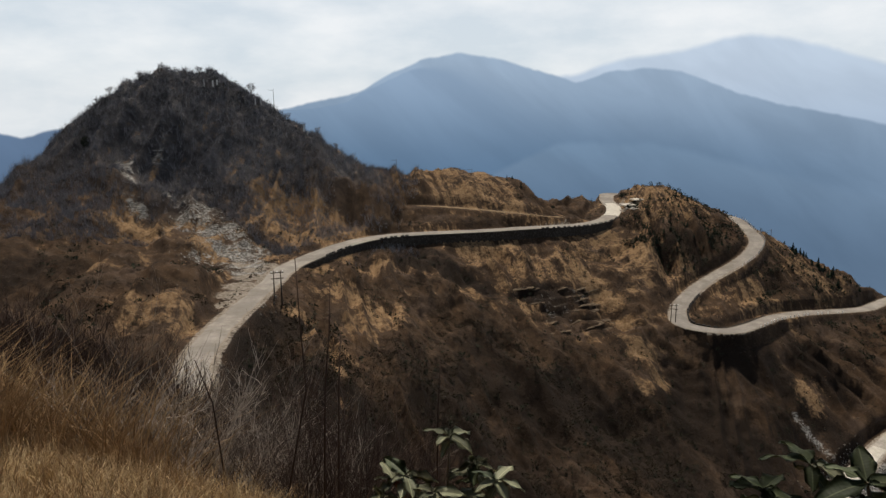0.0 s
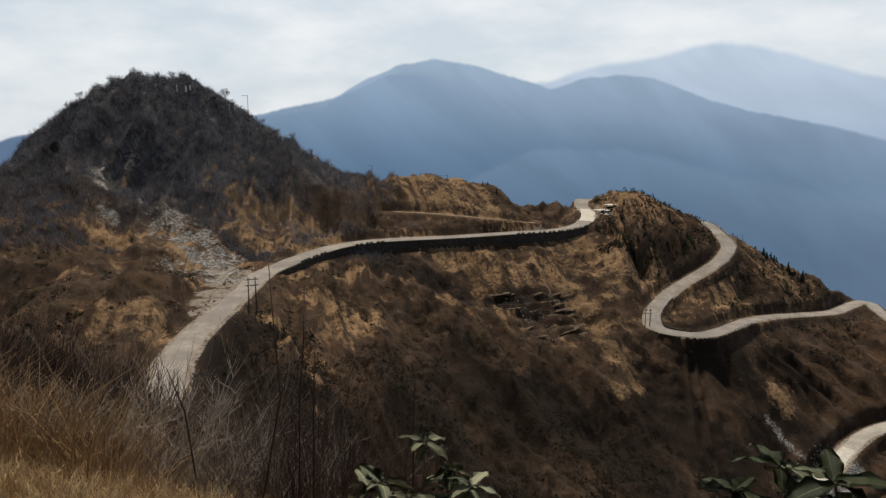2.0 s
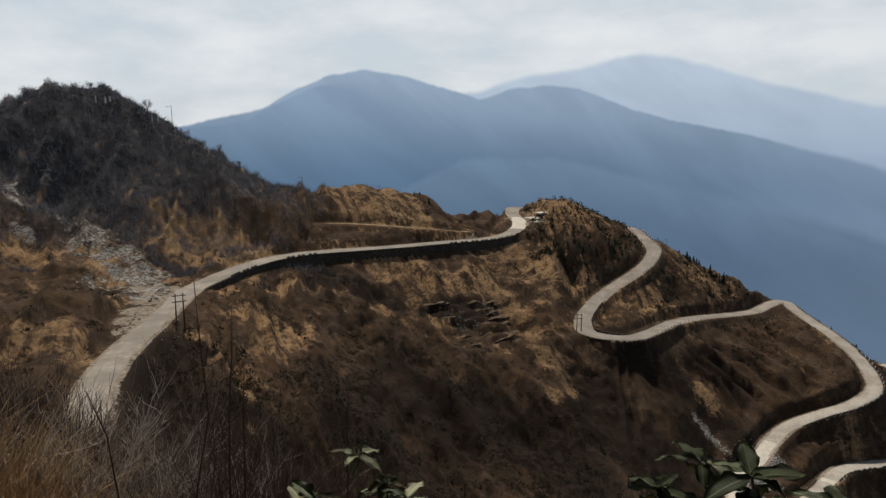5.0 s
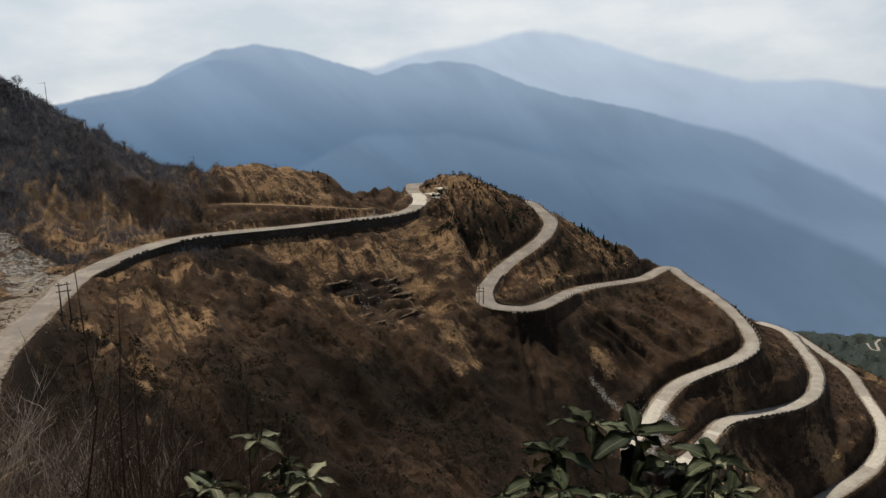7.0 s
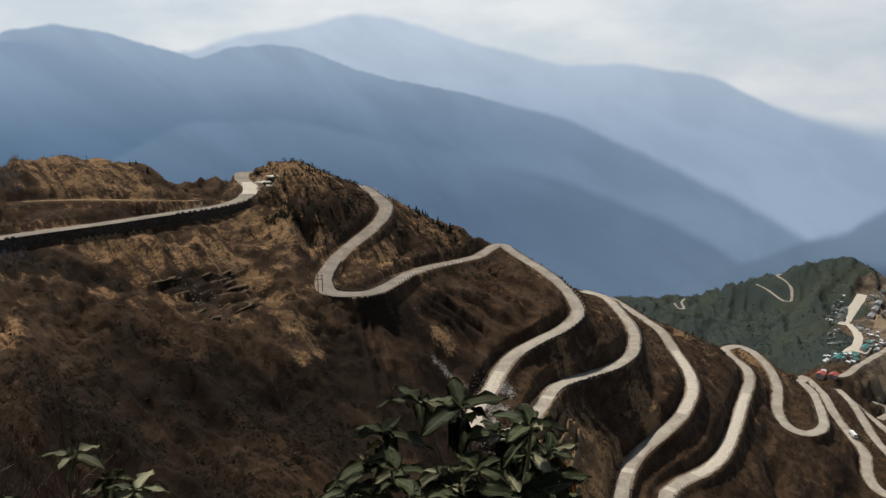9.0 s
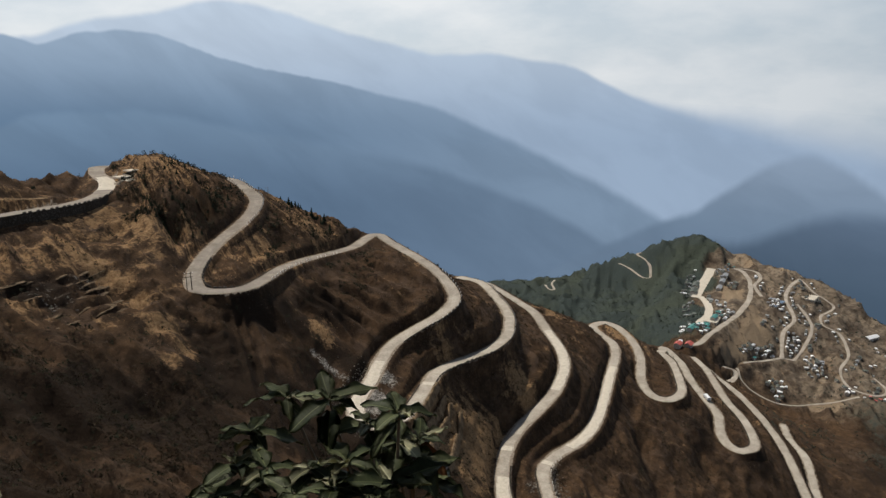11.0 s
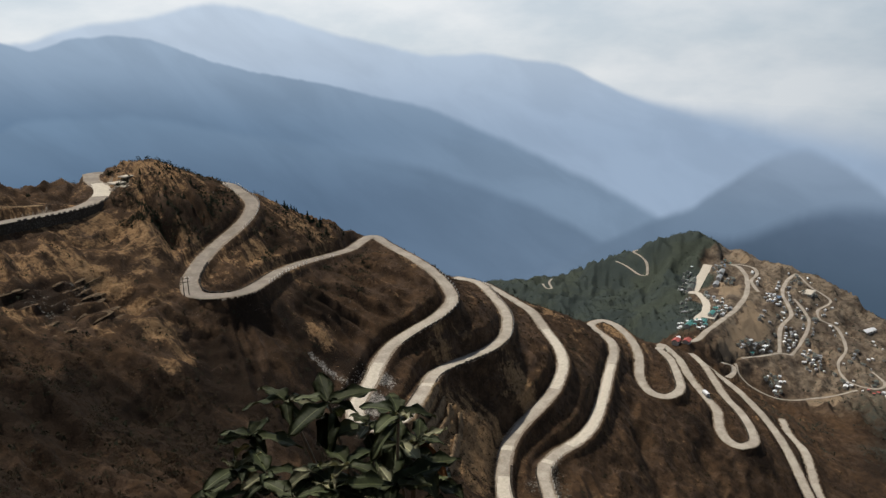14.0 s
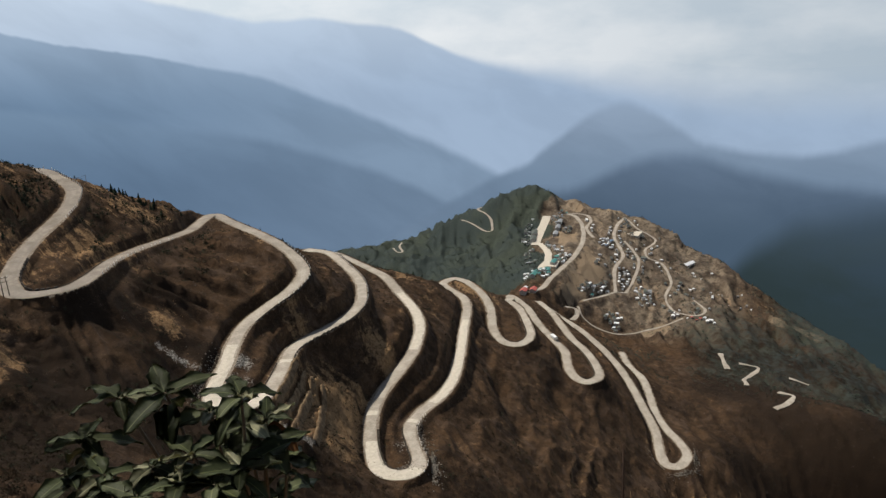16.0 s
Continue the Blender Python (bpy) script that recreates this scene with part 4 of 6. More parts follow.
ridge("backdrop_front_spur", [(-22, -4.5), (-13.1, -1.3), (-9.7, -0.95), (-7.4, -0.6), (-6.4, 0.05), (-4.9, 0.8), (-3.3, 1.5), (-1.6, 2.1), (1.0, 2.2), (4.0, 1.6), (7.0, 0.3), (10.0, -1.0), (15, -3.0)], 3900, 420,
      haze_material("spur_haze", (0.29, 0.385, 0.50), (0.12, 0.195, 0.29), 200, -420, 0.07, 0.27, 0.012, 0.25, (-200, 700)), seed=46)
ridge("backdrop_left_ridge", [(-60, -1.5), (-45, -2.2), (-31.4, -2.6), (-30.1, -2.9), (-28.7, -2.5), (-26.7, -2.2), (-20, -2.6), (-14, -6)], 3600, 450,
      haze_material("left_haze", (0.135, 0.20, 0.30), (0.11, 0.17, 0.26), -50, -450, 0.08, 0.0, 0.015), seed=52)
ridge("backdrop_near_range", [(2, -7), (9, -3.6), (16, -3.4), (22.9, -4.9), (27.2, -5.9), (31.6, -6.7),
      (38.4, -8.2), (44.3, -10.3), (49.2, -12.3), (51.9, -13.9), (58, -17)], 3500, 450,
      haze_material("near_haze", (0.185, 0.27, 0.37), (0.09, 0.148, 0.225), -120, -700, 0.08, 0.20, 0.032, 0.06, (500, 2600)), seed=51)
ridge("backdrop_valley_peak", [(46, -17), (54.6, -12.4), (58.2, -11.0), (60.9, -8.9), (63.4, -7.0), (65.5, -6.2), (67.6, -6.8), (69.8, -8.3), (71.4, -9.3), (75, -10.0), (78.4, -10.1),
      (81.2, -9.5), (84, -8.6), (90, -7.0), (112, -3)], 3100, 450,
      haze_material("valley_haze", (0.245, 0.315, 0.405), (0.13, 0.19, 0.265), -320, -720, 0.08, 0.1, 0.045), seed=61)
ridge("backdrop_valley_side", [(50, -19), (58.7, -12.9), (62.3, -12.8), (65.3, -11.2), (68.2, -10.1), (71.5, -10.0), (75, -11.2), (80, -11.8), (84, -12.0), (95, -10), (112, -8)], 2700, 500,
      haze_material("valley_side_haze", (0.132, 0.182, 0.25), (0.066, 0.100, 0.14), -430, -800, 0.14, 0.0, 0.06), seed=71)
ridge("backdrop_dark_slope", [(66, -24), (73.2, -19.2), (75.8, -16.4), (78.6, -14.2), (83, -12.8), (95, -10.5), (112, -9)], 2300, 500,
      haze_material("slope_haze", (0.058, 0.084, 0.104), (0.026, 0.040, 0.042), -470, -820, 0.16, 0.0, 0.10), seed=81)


# ---- walls, blocks and posts along the road ----
def part(name, bm, material, parent=None, label="", smooth=False):
    mesh = bpy.data.meshes.new(name)
    bm.to_mesh(mesh)
    bm.free()
    mesh.materials.append(material)
    if smooth:
        mesh.polygons.foreach_set("use_smooth", [True] * len(mesh.polygons))
    ob = new(name, mesh)
    if parent:
        ob.parent = parent
    return tagged(ob, label)


def box(bm, centre, size, m=None, bevel=0.0):
    made = bmesh.ops.create_cube(bm, size=1.0)["verts"]
    bmesh.ops.scale(bm, vec=size, verts=made)
    bmesh.ops.translate(bm, vec=centre, verts=made)
    if bevel:
        edges = list({e for v in made for e in v.link_edges})
        made = bmesh.ops.bevel(bm, geom=edges, offset=bevel, segments=1, affect="EDGES")["verts"]
    if m is not None:
        bmesh.ops.transform(bm, matrix=m, verts=made)
    return made


def tube(bm, points, radii, sides=6):
    """A tapered tube along points."""
    rings = []
    for i, p in enumerate(points):
        p = Vector(p)
        way = (Vector(points[min(i + 1, len(points) - 1)]) - Vector(points[max(i - 1, 0)])).normalized()
        a = way.orthogonal().normalized()
        b = way.cross(a)
        rings.append([bm.verts.new(p + radii[i] * (math.cos(k * math.tau / sides) * a + math.sin(k * math.tau / sides) * b)) for k in range(sides)])
    for r, s in zip(rings, rings[1:]):
        for k in range(sides):
            bm.faces.new((r[k], r[(k + 1) % sides], s[(k + 1) % sides], s[k]))
    bm.faces.new(rings[-1])
    bm.faces.new(rings[0][::-1])


def road_side(i):
    """The road's place, its way and its downhill side at a station."""
    p = ROAD_LINE[i]
    d = ROAD_LINE[min(i + 2, len(ROAD_LINE) - 1)] - ROAD_LINE[max(i - 2, 0)]
    d = d[:2] / np.linalg.norm(d[:2])
    n = np.array([d[1], -d[0]])
    q = p[:2] + 9 * n, p[:2] - 9 * n
    h = plate_height(np.array([q[0][0], q[1][0]]), np.array([q[0][1], q[1][1]]))
    return p, d, (n if h[0] < h[1] else -n)


def retaining_wall(first, last, depth, offset=3.75, top=0.05, batter=0.16, material=RUBBLE, label="dark rubble retaining wall under the road edge"):
    """A rubble wall that holds up the road's outer edge."""
    pts = []
    lo, hi = station(first), station(last)
    ref = road_side((lo + hi) // 2)[2]
    for i in range(lo, hi + 1, 2):
        p, d, n = road_side(i)
        n2 = np.array([d[1], -d[0]])
        n = n2 if n2 @ ref > 0 else -n2
        ref = n
        w = offset + 3.1 * (WIDEN[i] - 1)
        for out, z in ((-0.6, top), (0.0, top), (batter * depth * 0.5, top - depth * 0.5), (batter * depth, top - depth), (batter * depth - 0.9, top - depth)):
            q = p[:2] + n * (w + out)
            pts.append((q[0], q[1], p[2] + z))
    mesh = grid_mesh("retaining_wall", np.array(pts), len(pts) // 5, 5)
    mesh.materials.append(material)
    mesh.polygons.foreach_set("use_smooth", [False] * len(mesh.polygons))
    tagged(new("retaining_wall", mesh), label, "retaining wall", kind="structure")


for first, last, depth in WALLED:
    retaining_wall(first, last, depth + 1.5)


def earth_ridge(points, tall, half):
    """A narrow ridge of spoil that runs down the bank, with an uneven crest."""
    line = spline([(x, y, 0.0) for x, y in points], 0.8)
    d = np.gradient(line[:, :2], axis=0)
    d /= np.linalg.norm(d, axis=1)[:, None]
    n = np.c_[d[:, 1], -d[:, 0]]
    i = np.arange(len(line))
    fade = np.clip(np.sin(np.pi * (i + 1) / (len(i) + 1)) * 2.2, 0.1, 1)
    crest = height(line[:, 0], line[:, 1]) + tall * fade * (1 + 0.35 * value_noise(i * 0.33, i * 0.0 + half, 41))
    rows = []
    for out, fall in ((-1.6, 2.4), (-0.8, 0.7), (-0.25, 0.06), (0.0, 0.0), (0.3, 0.08), (0.9, 0.9), (1.7, 3.0)):
        w = half * (out + 0.18 * value_noise(i * 0.5, i * 0.0 + out * 3, 42))
        rows.append(np.c_[line[:, :2] + n * w[:, None], crest - fall * tall + 0.12 * value_noise(i * 0.9, i * 0.0 + out, 43)])
    mesh = grid_mesh("earth_ridge", np.stack(rows, 1).reshape(-1, 3), len(line), len(rows))
    mesh.materials.append(SPOIL)
    tagged(new("earth_ridge", mesh), "narrow ridge of bare earth on the bank below the hairpin", "bank", kind="structure")


for points, tall, half in (([(148, 187.3), (138, 178.5), (129, 171.5), (117, 163)], 1.2, 0.8), ([(150.5, 186.3), (141, 178), (132, 171), (116, 159)], 1.4, 0.9), ([(153.5, 185.3), (145, 177.5), (137, 171), (118, 156)], 1.5, 1.0), ([(157, 184.5), (150, 177.5), (143, 170.5), (126, 155)], 1.3, 1.0)):
    earth_ridge(points, tall, half)

bm = bmesh.new()
box(bm, (0, 0, 0.22), (1.15, 0.45, 0.62), bevel=0.07)
block = part("parapet_block", bm, BLOCK)
tagged(block, "squat weathered stone parapet block on the road edge", "parapet block", "parapet blocks along the road")
bm = bmesh.new()
box(bm, (0, 0, 0.40), (0.28, 0.28, 0.9), bevel=0.05)
post = part("guard_post", bm, WHITEWASH)
tagged(post, "short whitewashed concrete guard post at the bend", "guard post", "guard posts at the bends")


def edge_row(thing, first, last, gap, offset, flip=False):
    lo, hi = station(first), station(last)
    ref = road_side((lo + hi) // 2)[2]
    for i in np.arange(lo, hi, gap):
        p, d, _ = road_side(int(i))
        n = np.array([d[1], -d[0]])
        n = n if n @ ref > 0 else -n
        ref = n
        if flip:
            n = -n
        if random.random() < 0.06:
            continue
        q = p[:2] + n * (offset + 3.1 * (WIDEN[int(i)] - 1) + random.uniform(-0.06, 0.06))
        copy_thing(thing, pose(q[0], q[1], p[2] - 0.05, random.uniform(-2, 2), random.uniform(-2, 2), math.degrees(math.atan2(d[1], d[0])) + random.uniform(-4, 4)))


for first, last, gap in ((8, 9, 2.4), (10, 11, 2.5), (14, 17, 2.5), (29, 33, 2.4), (53, 56, 2.6), (58, 61, 2.6)):
    edge_row(block, first, last, gap, 3.35)
for first, last, gap in ((23, 27, 2.2), (34, 37, 3.4), (44, 48, 3.0), (62, 66, 3.0), (84, 88, 2.6)):
    edge_row(post, first, last, gap, 3.5)
edge_row(post, 20, 22, 2.4, 3.4, True)
bpy.data.objects.remove(block), bpy.data.objects.remove(post)


def pale_slab(k0, k1, name="road_slab", half=3.0, label="newer pale concrete slab cast into the road"):
    """A newer stretch of slab between two places on the road (level numbers, with fractions)."""
    ids = [station(int(k)) + (k % 1) * (station(int(k) + 1) - station(int(k))) for k in (k0, k1)]
    lo, hi = int(ids[0]), max(int(ids[1]), int(ids[0]) + 2)
    strip(name, ROAD_LINE[lo:hi + 1], half, PALE_CONCRETE, label, lift=0.05, ragged=0.05, wide=WIDEN[lo:hi + 1])


for k0, k1 in ((50.2, 53.6), (54.2, 56.4), (58.0, 58.25), (73, 76.0), (79.2, 79.4), (80.6, 84.4), (87.3, 87.5), (88.6, 92.5), (17.2, 18.6)):
    pale_slab(k0, k1)


def rubble_heap(name, k, count, offset, spread, size, flip=1.0, label="heap of broken pale stones tipped over the road edge"):
    """Loose stones beside the road."""
    bm = bmesh.new()
    p, d, n = road_side(station(k))
    for _ in range(count):
        a, b = random.gauss(0, spread), abs(random.gauss(0, min(1.6, spread * 0.3)))
        q = p[:2] + n * flip * (offset + b) + d * a
        s = size * random.uniform(0.4, 1.3)
        made = bmesh.ops.create_icosphere(bm, subdivisions=1, radius=s)["verts"]
        for v in made:
            v.co *= random.uniform(0.7, 1.2)
        bmesh.ops.transform(bm, matrix=pose(q[0], q[1], on_ground(q[0], q[1]) + 0.25 * s, *[random.uniform(0, 360) for _ in range(3)]), verts=made)
    tagged(part(name, bm, STONE), label, "stones", kind="stuff")


STONE = by_piece("broken_stone", (0.075, 0.063, 0.052), (0.27, 0.24, 0.20), 0.95)
for k, count, offset, spread, size, flip in ((85, 220, 4.2, 5, 0.34, 1), (83, 90, 4.0, 5, 0.3, 1), (54, 110, 4.2, 4, 0.3, 1), (51, 70, 3.6, 4, 0.24, -1), (137, 150, 3.9, 5, 0.36, 1), (2, 12, 3.0, 6, 0.3, 1), (5, 12, 3.2, 6, 0.3, 1), (86, 160, 3.6, 6, 0.3, 1), (87, 90, 3.4, 4, 0.26, 1), (84, 80, 3.4, 4, 0.24, -1), (52, 120, 3.4, 6, 0.26, -1), (56, 60, 3.8, 4, 0.26, 1), (138, 120, 3.4, 6, 0.32, 1), (136, 80, 3.6, 5, 0.3, -1), (133, 60, 3.4, 6, 0.28, 1)):
    rubble_heap("stone_heap", k, count, offset, spread, size, flip)


def rock_ledge(cx, cy, long, deep, thick, yaw, dip):
    """A bed of rock that stands out of the slope, with a broken front."""
    bm = bmesh.new()
    n = 12
    rows = []
    for k in range(n + 1):
        u = (k / n - 0.5) * long
        fade = math.sin(math.pi * min(0.98, max(0.02, k / n))) ** 0.5
        f = -deep * fade * random.uniform(0.55, 1.0)
        t = thick * fade * random.uniform(0.7, 1.1)
        rows.append([bm.verts.new(v) for v in ((u, deep * 1.3, t * 0.6), (u, f * 0.5, t), (u, f, t * 0.75), (u, f * 0.96, -t * 0.4), (u, deep * 1.3, -t * 2))])
    for a, b in zip(rows, rows[1:]):
        for k in range(4):
            bm.faces.new((a[k], b[k], b[k + 1], a[k + 1]))
    bm.faces.new(rows[0][::-1]), bm.faces.new(rows[-1])
    bmesh.ops.recalc_face_normals(bm, faces=bm.faces[:])
    ob = part("rock_ledge", bm, LEDGE_ROCK)
    ob.matrix_world = pose(cx, cy, on_ground(cx, cy) - thick * 0.35, 0, dip, yaw)
    return tagged(ob, "brown bed of rock breaking out of the slope", "rock ledge", "rock ledges on the slope")


for k in range(26):
    s, row = random.uniform(3, 33), (k % 6) * 3.6 + random.uniform(0.6, 3.0)
    rock_ledge(20 + 0.878 * s + 0.478 * row, 212 + 0.478 * s - 0.878 * row, random.choice((3, 4, 5, 7, 9)) * random.uniform(0.8, 1.2), random.uniform(0.4, 1.0), random.uniform(0.12, 0.34), 28.6 + random.gauss(0, 9), random.uniform(-6, 4))


# ---- scrub, grass and trees on the mountain ----
def clumps(name, at, tall, spread, blades, width, material, label, category, lean=0.0):
    """Many bare bushes in one mesh: blades that fan out from each root. at: x, y, z rows."""
    n = len(at)
    h = np.repeat(tall, blades) * np.random.uniform(0.45, 1.1, n * blades)
    root = np.repeat(at, blades, axis=0) + np.c_[np.random.normal(0, 0.16, (n * blades, 2)) * np.repeat(spread, blades)[:, None], np.zeros(n * blades)]
    turn_ = np.random.uniform(0, 2 * np.pi, n * blades)
    out = np.random.uniform(0.05, 0.75, n * blades) * np.repeat(spread, blades)
    tip = root + np.c_[np.cos(turn_) * out + lean * h, np.sin(turn_) * out, h]
    w = width * h
    side = np.random.uniform(0, 2 * np.pi, n * blades)
    s = np.c_[np.cos(side) * w, np.sin(side) * w, np.zeros(n * blades)]
    root[:, 2] -= 0.12 * h
    verts = np.stack([root - s, root + s, tip], 1).reshape(-1, 3)
    faces = np.arange(n * blades)[:, None] * 3 + np.array([[0, 1, 2]])
    mesh = poly_mesh(name, verts, faces, smooth=False)
    mesh.materials.append(material)
    return tagged(new(name, mesh), label, category, kind="stuff")


def domes(name, at, size, leaves, leaf, material, label, category, flat=0.75):
    """Many rounded bushes in one mesh: small ragged leaf sprays strewn through a dome over each root."""
    n = len(at)
    m = n * leaves
    s = np.repeat(size, leaves)
    v = np.random.normal(0, 1, (m, 3))
    v /= np.linalg.norm(v, axis=1)[:, None]
    v *= np.random.uniform(0.35, 1.0, m)[:, None] ** 0.6
    v[:, 2] = np.abs(v[:, 2]) * flat * 1.4
    v[:, :2] *= 1 + 0.35 * np.repeat(np.random.normal(0, 1, n), leaves)[:, None] * np.array([[1, -1]])
    centre = np.repeat(at, leaves, axis=0) + v * s[:, None] * 0.62
    corner = np.random.normal(0, 1, (m, 3, 3)) * (leaf * s * np.random.uniform(0.6, 1.3, m))[:, None, None]
    verts = (centre[:, None] + corner).reshape(-1, 3)
    mesh = poly_mesh(name, verts, np.arange(m * 3).reshape(-1, 3), smooth=False)
    mesh.materials.append(material)
    return tagged(new(name, mesh), label, category, kind="stuff")


def sown(count, az, rr, keep=None, clear=5.2, even=1.3):
    """Places on the ground, by bearing and distance, off the roads."""
    a = np.radians(np.random.uniform(*az, count))
    r = (np.random.uniform(rr[0] ** even, rr[1] ** even, count)) ** (1 / even)
    x, y = r * np.sin(a), r * np.cos(a)
    dist = np.full(count, 1e3)
    for lane in LANES:
        dist = np.minimum(dist, near_line(x, y, lane, 9.0)[0])
    ok = dist > clear
    if keep is not None:
        ok &= keep(x, y)
    x, y = x[ok], y[ok]
    return np.c_[x, y, height(x, y)]


SCRUB = by_piece("bare_scrub", (0.030, 0.021, 0.016), (0.125, 0.088, 0.062), 0.95, 0.2)
# Grey scrub, its tone paled and cooled further to imitate haze.
HAZY_HILL_SCRUB = by_piece("bare_hazy_hill_scrub", (0.100, 0.098, 0.106), (0.345, 0.33, 0.335), 0.95, 0.1)
DARK_BUSH = by_piece("dark_evergreen_bush", (0.013, 0.016, 0.011), (0.042, 0.046, 0.028), 0.9, 0.3)
GREY_SCRUB = by_piece("grey_bare_scrub", (0.060, 0.048, 0.042), (0.23, 0.185, 0.155), 0.95, 0.2)
THICKET = by_piece("brown_green_thicket", (0.022, 0.017, 0.011), (0.056, 0.044, 0.027), 0.9, 0.3)
DRY_GRASS = by_piece("dry_mountain_grass", (0.16, 0.095, 0.045), (0.36, 0.235, 0.12), 0.9, 0.4)
# The bushes' grey likewise has some haze mixed into it.
HAZY_HILL_BUSH = by_piece("grey_hazy_hill_bush", (0.042, 0.043, 0.046), (0.135, 0.131, 0.130), 0.95, 0.1)
LOW_BRUSH = by_piece("olive_brown_brush", (0.013, 0.011, 0.007), (0.064, 0.046, 0.025), 0.95, 0.15)
RUSTY_SCRUB = by_piece("dark_rusty_scrub", (0.012, 0.009, 0.007), (0.105, 0.066, 0.040), 0.95, 0.12)
# Wood tone greyed to sit with the haze-tinted hill ground.
FOREST = by_piece("green_hill_wood", (0.038, 0.048, 0.040), (0.064, 0.075, 0.056), 0.9, 0.05)


def on_hill(x, y):
    thick = spots(x, y, [(-78, 240, 58, 1.0), (-35, 268, 40, 0.95), (-120, 215, 50, 0.95), (-8, 282, 24, 0.6)]) + 0.45 * value_noise(x / 16, y / 16, 17) + 0.25 * value_noise(x / 6, y / 6, 27)
    return (np.random.uniform(0.15, 0.75, len(x)) < thick) & (spots(x, y, STONY) < 0.4)


def in_patches(size, level, seed):
    return lambda x, y: value_noise(x / size, y / size, seed) > level


at = sown(20000, (-36, -2), (190, 305), on_hill)
tall = np.random.uniform(0.8, 2.3, len(at))
clumps("hill_scrub", at, tall, tall * 0.95, 11, 0.027, HAZY_HILL_SCRUB, "dense leafless grey-brown scrub covering the hill", "scrub")
at = sown(5000, (-36, -2), (190, 305), on_hill)
domes("hill_bushes", at, np.random.uniform(0.5, 1.7, len(at)), 14, 0.10, HAZY_HILL_BUSH, "grey-brown bushes among the hill scrub", "bush")
at = sown(420, (-26, -11), (255, 290), on_hill)
domes("crest_bushes", at, np.random.uniform(1.2, 2.6, len(at)), 30, 0.10, HAZY_HILL_BUSH, "rounded grey-brown bushes on the hill top", "bush", 0.8)
at = sown(9000, (12, 88), (130, 560), lambda x, y: value_noise(x / 11, y / 11, 43) + 0.4 * value_noise(x / 35, y / 35, 44) - 0.7 * spots(x, y, SHADE_SCRUB) > 0.0)
tall = np.random.uniform(0.4, 1.3, len(at))
clumps("grey_scrub", at, tall, tall * 1.1, 9, 0.03, GREY_SCRUB, "pale grey leafless scrub in patches on the slopes", "scrub")
at = sown(700, (-34, -3), (215, 300), on_hill)
tall = np.random.uniform(2.0, 3.8, len(at))
clumps("tall_hill_scrub", at, tall, tall * 0.7, 22, 0.010, HAZY_HILL_SCRUB, "thin bare saplings standing over the hill scrub", "scrub")
at = sown(24000, (-36, 88), (55, 560), lambda x, y: (spots(x, y, GRASSY) < 0.5) & (spots(x, y, SHADE_SCRUB) < 0.6) & (value_noise(x / 13, y / 13, 18) > -0.35))
tall = np.random.uniform(0.35, 1.25, len(at))
clumps("slope_scrub", at, tall, tall * 1.1, 9, 0.03, SCRUB, "low dark leafless scrub on the steep slopes", "scrub")
at = sown(16000, (-36, 88), (55, 560), lambda x, y: value_noise(x / 9, y / 9, 33) + 0.5 * value_noise(x / 30, y / 30, 34) - 0.8 * spots(x, y, SHADE_SCRUB) > 0.0)
domes("slope_bushes", at, np.random.uniform(0.35, 1.3, len(at)), 11, 0.15, SCRUB, "low brown bushes on the steep slopes", "bush", 0.6)
# These bushes and the near thicket deepen the ground darkened for shade.
at = sown(17000, (-30, 80), (90, 520), lambda x, y: value_noise(x / 14, y / 14, 19) + 0.9 * spots(x, y, SHADE_SCRUB) + 1.2 * np.minimum(cut_depth(x, y), 2) / 4 > 0.42)
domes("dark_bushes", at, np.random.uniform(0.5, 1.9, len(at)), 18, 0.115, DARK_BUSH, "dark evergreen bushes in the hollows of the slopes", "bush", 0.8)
at = sown(26000, (-14, 72), (110, 430), lambda x, y: (spots(x, y, SHADE_SCRUB) > 0.3) & (value_noise(x / 7, y / 7, 66) > -0.3), clear=4.6)
tall = np.random.uniform(0.25, 0.95, len(at))
clumps("rust_scrub", at, tall, tall * 1.2, 9, 0.035, RUSTY_SCRUB, "low dark and rusty scrub on the slopes darkened for shade", "scrub")
at = sown(7000, (-20, 32), (86, 190), lambda x, y: (spots(x, y, SHADE_SCRUB) > 0.35) & (value_noise(x / 8, y / 8, 37) > -0.25))
domes("near_thicket", at, np.random.uniform(0.6, 1.7, len(at)), 34, 0.085, THICKET, "dense dark green thicket in the hollow below the road", "bush", 0.8)
at = sown(15000, (38, 88), (120, 470), lambda x, y: value_noise(x / 10, y / 10, 63) + 0.5 * value_noise(x / 28, y / 28, 64) > -0.25, clear=4.6)
domes("lower_bushes", at, np.random.uniform(0.5, 1.7, len(at)), 16, 0.12, LOW_BRUSH, "brown and olive bushes covering the lower slopes", "bush", 0.7)
at = sown(9000, (38, 88), (120, 520), lambda x, y: value_noise(x / 12, y / 12, 65) > -0.1, clear=4.6)
tall = np.random.uniform(0.6, 1.8, len(at))
clumps("lower_scrub", at, tall, tall * 1.0, 12, 0.022, SCRUB, "leafless grey-brown scrub on the lower slopes", "scrub")
at = sown(5200, (64, 90), (480, 860), in_patches(26, -0.1, 38), clear=3.6)
domes("valley_wood", at, np.random.uniform(0.9, 2.4, len(at)), 10, 0.2, FOREST, "dark green wood on the slope below the village", "wood", 0.6)


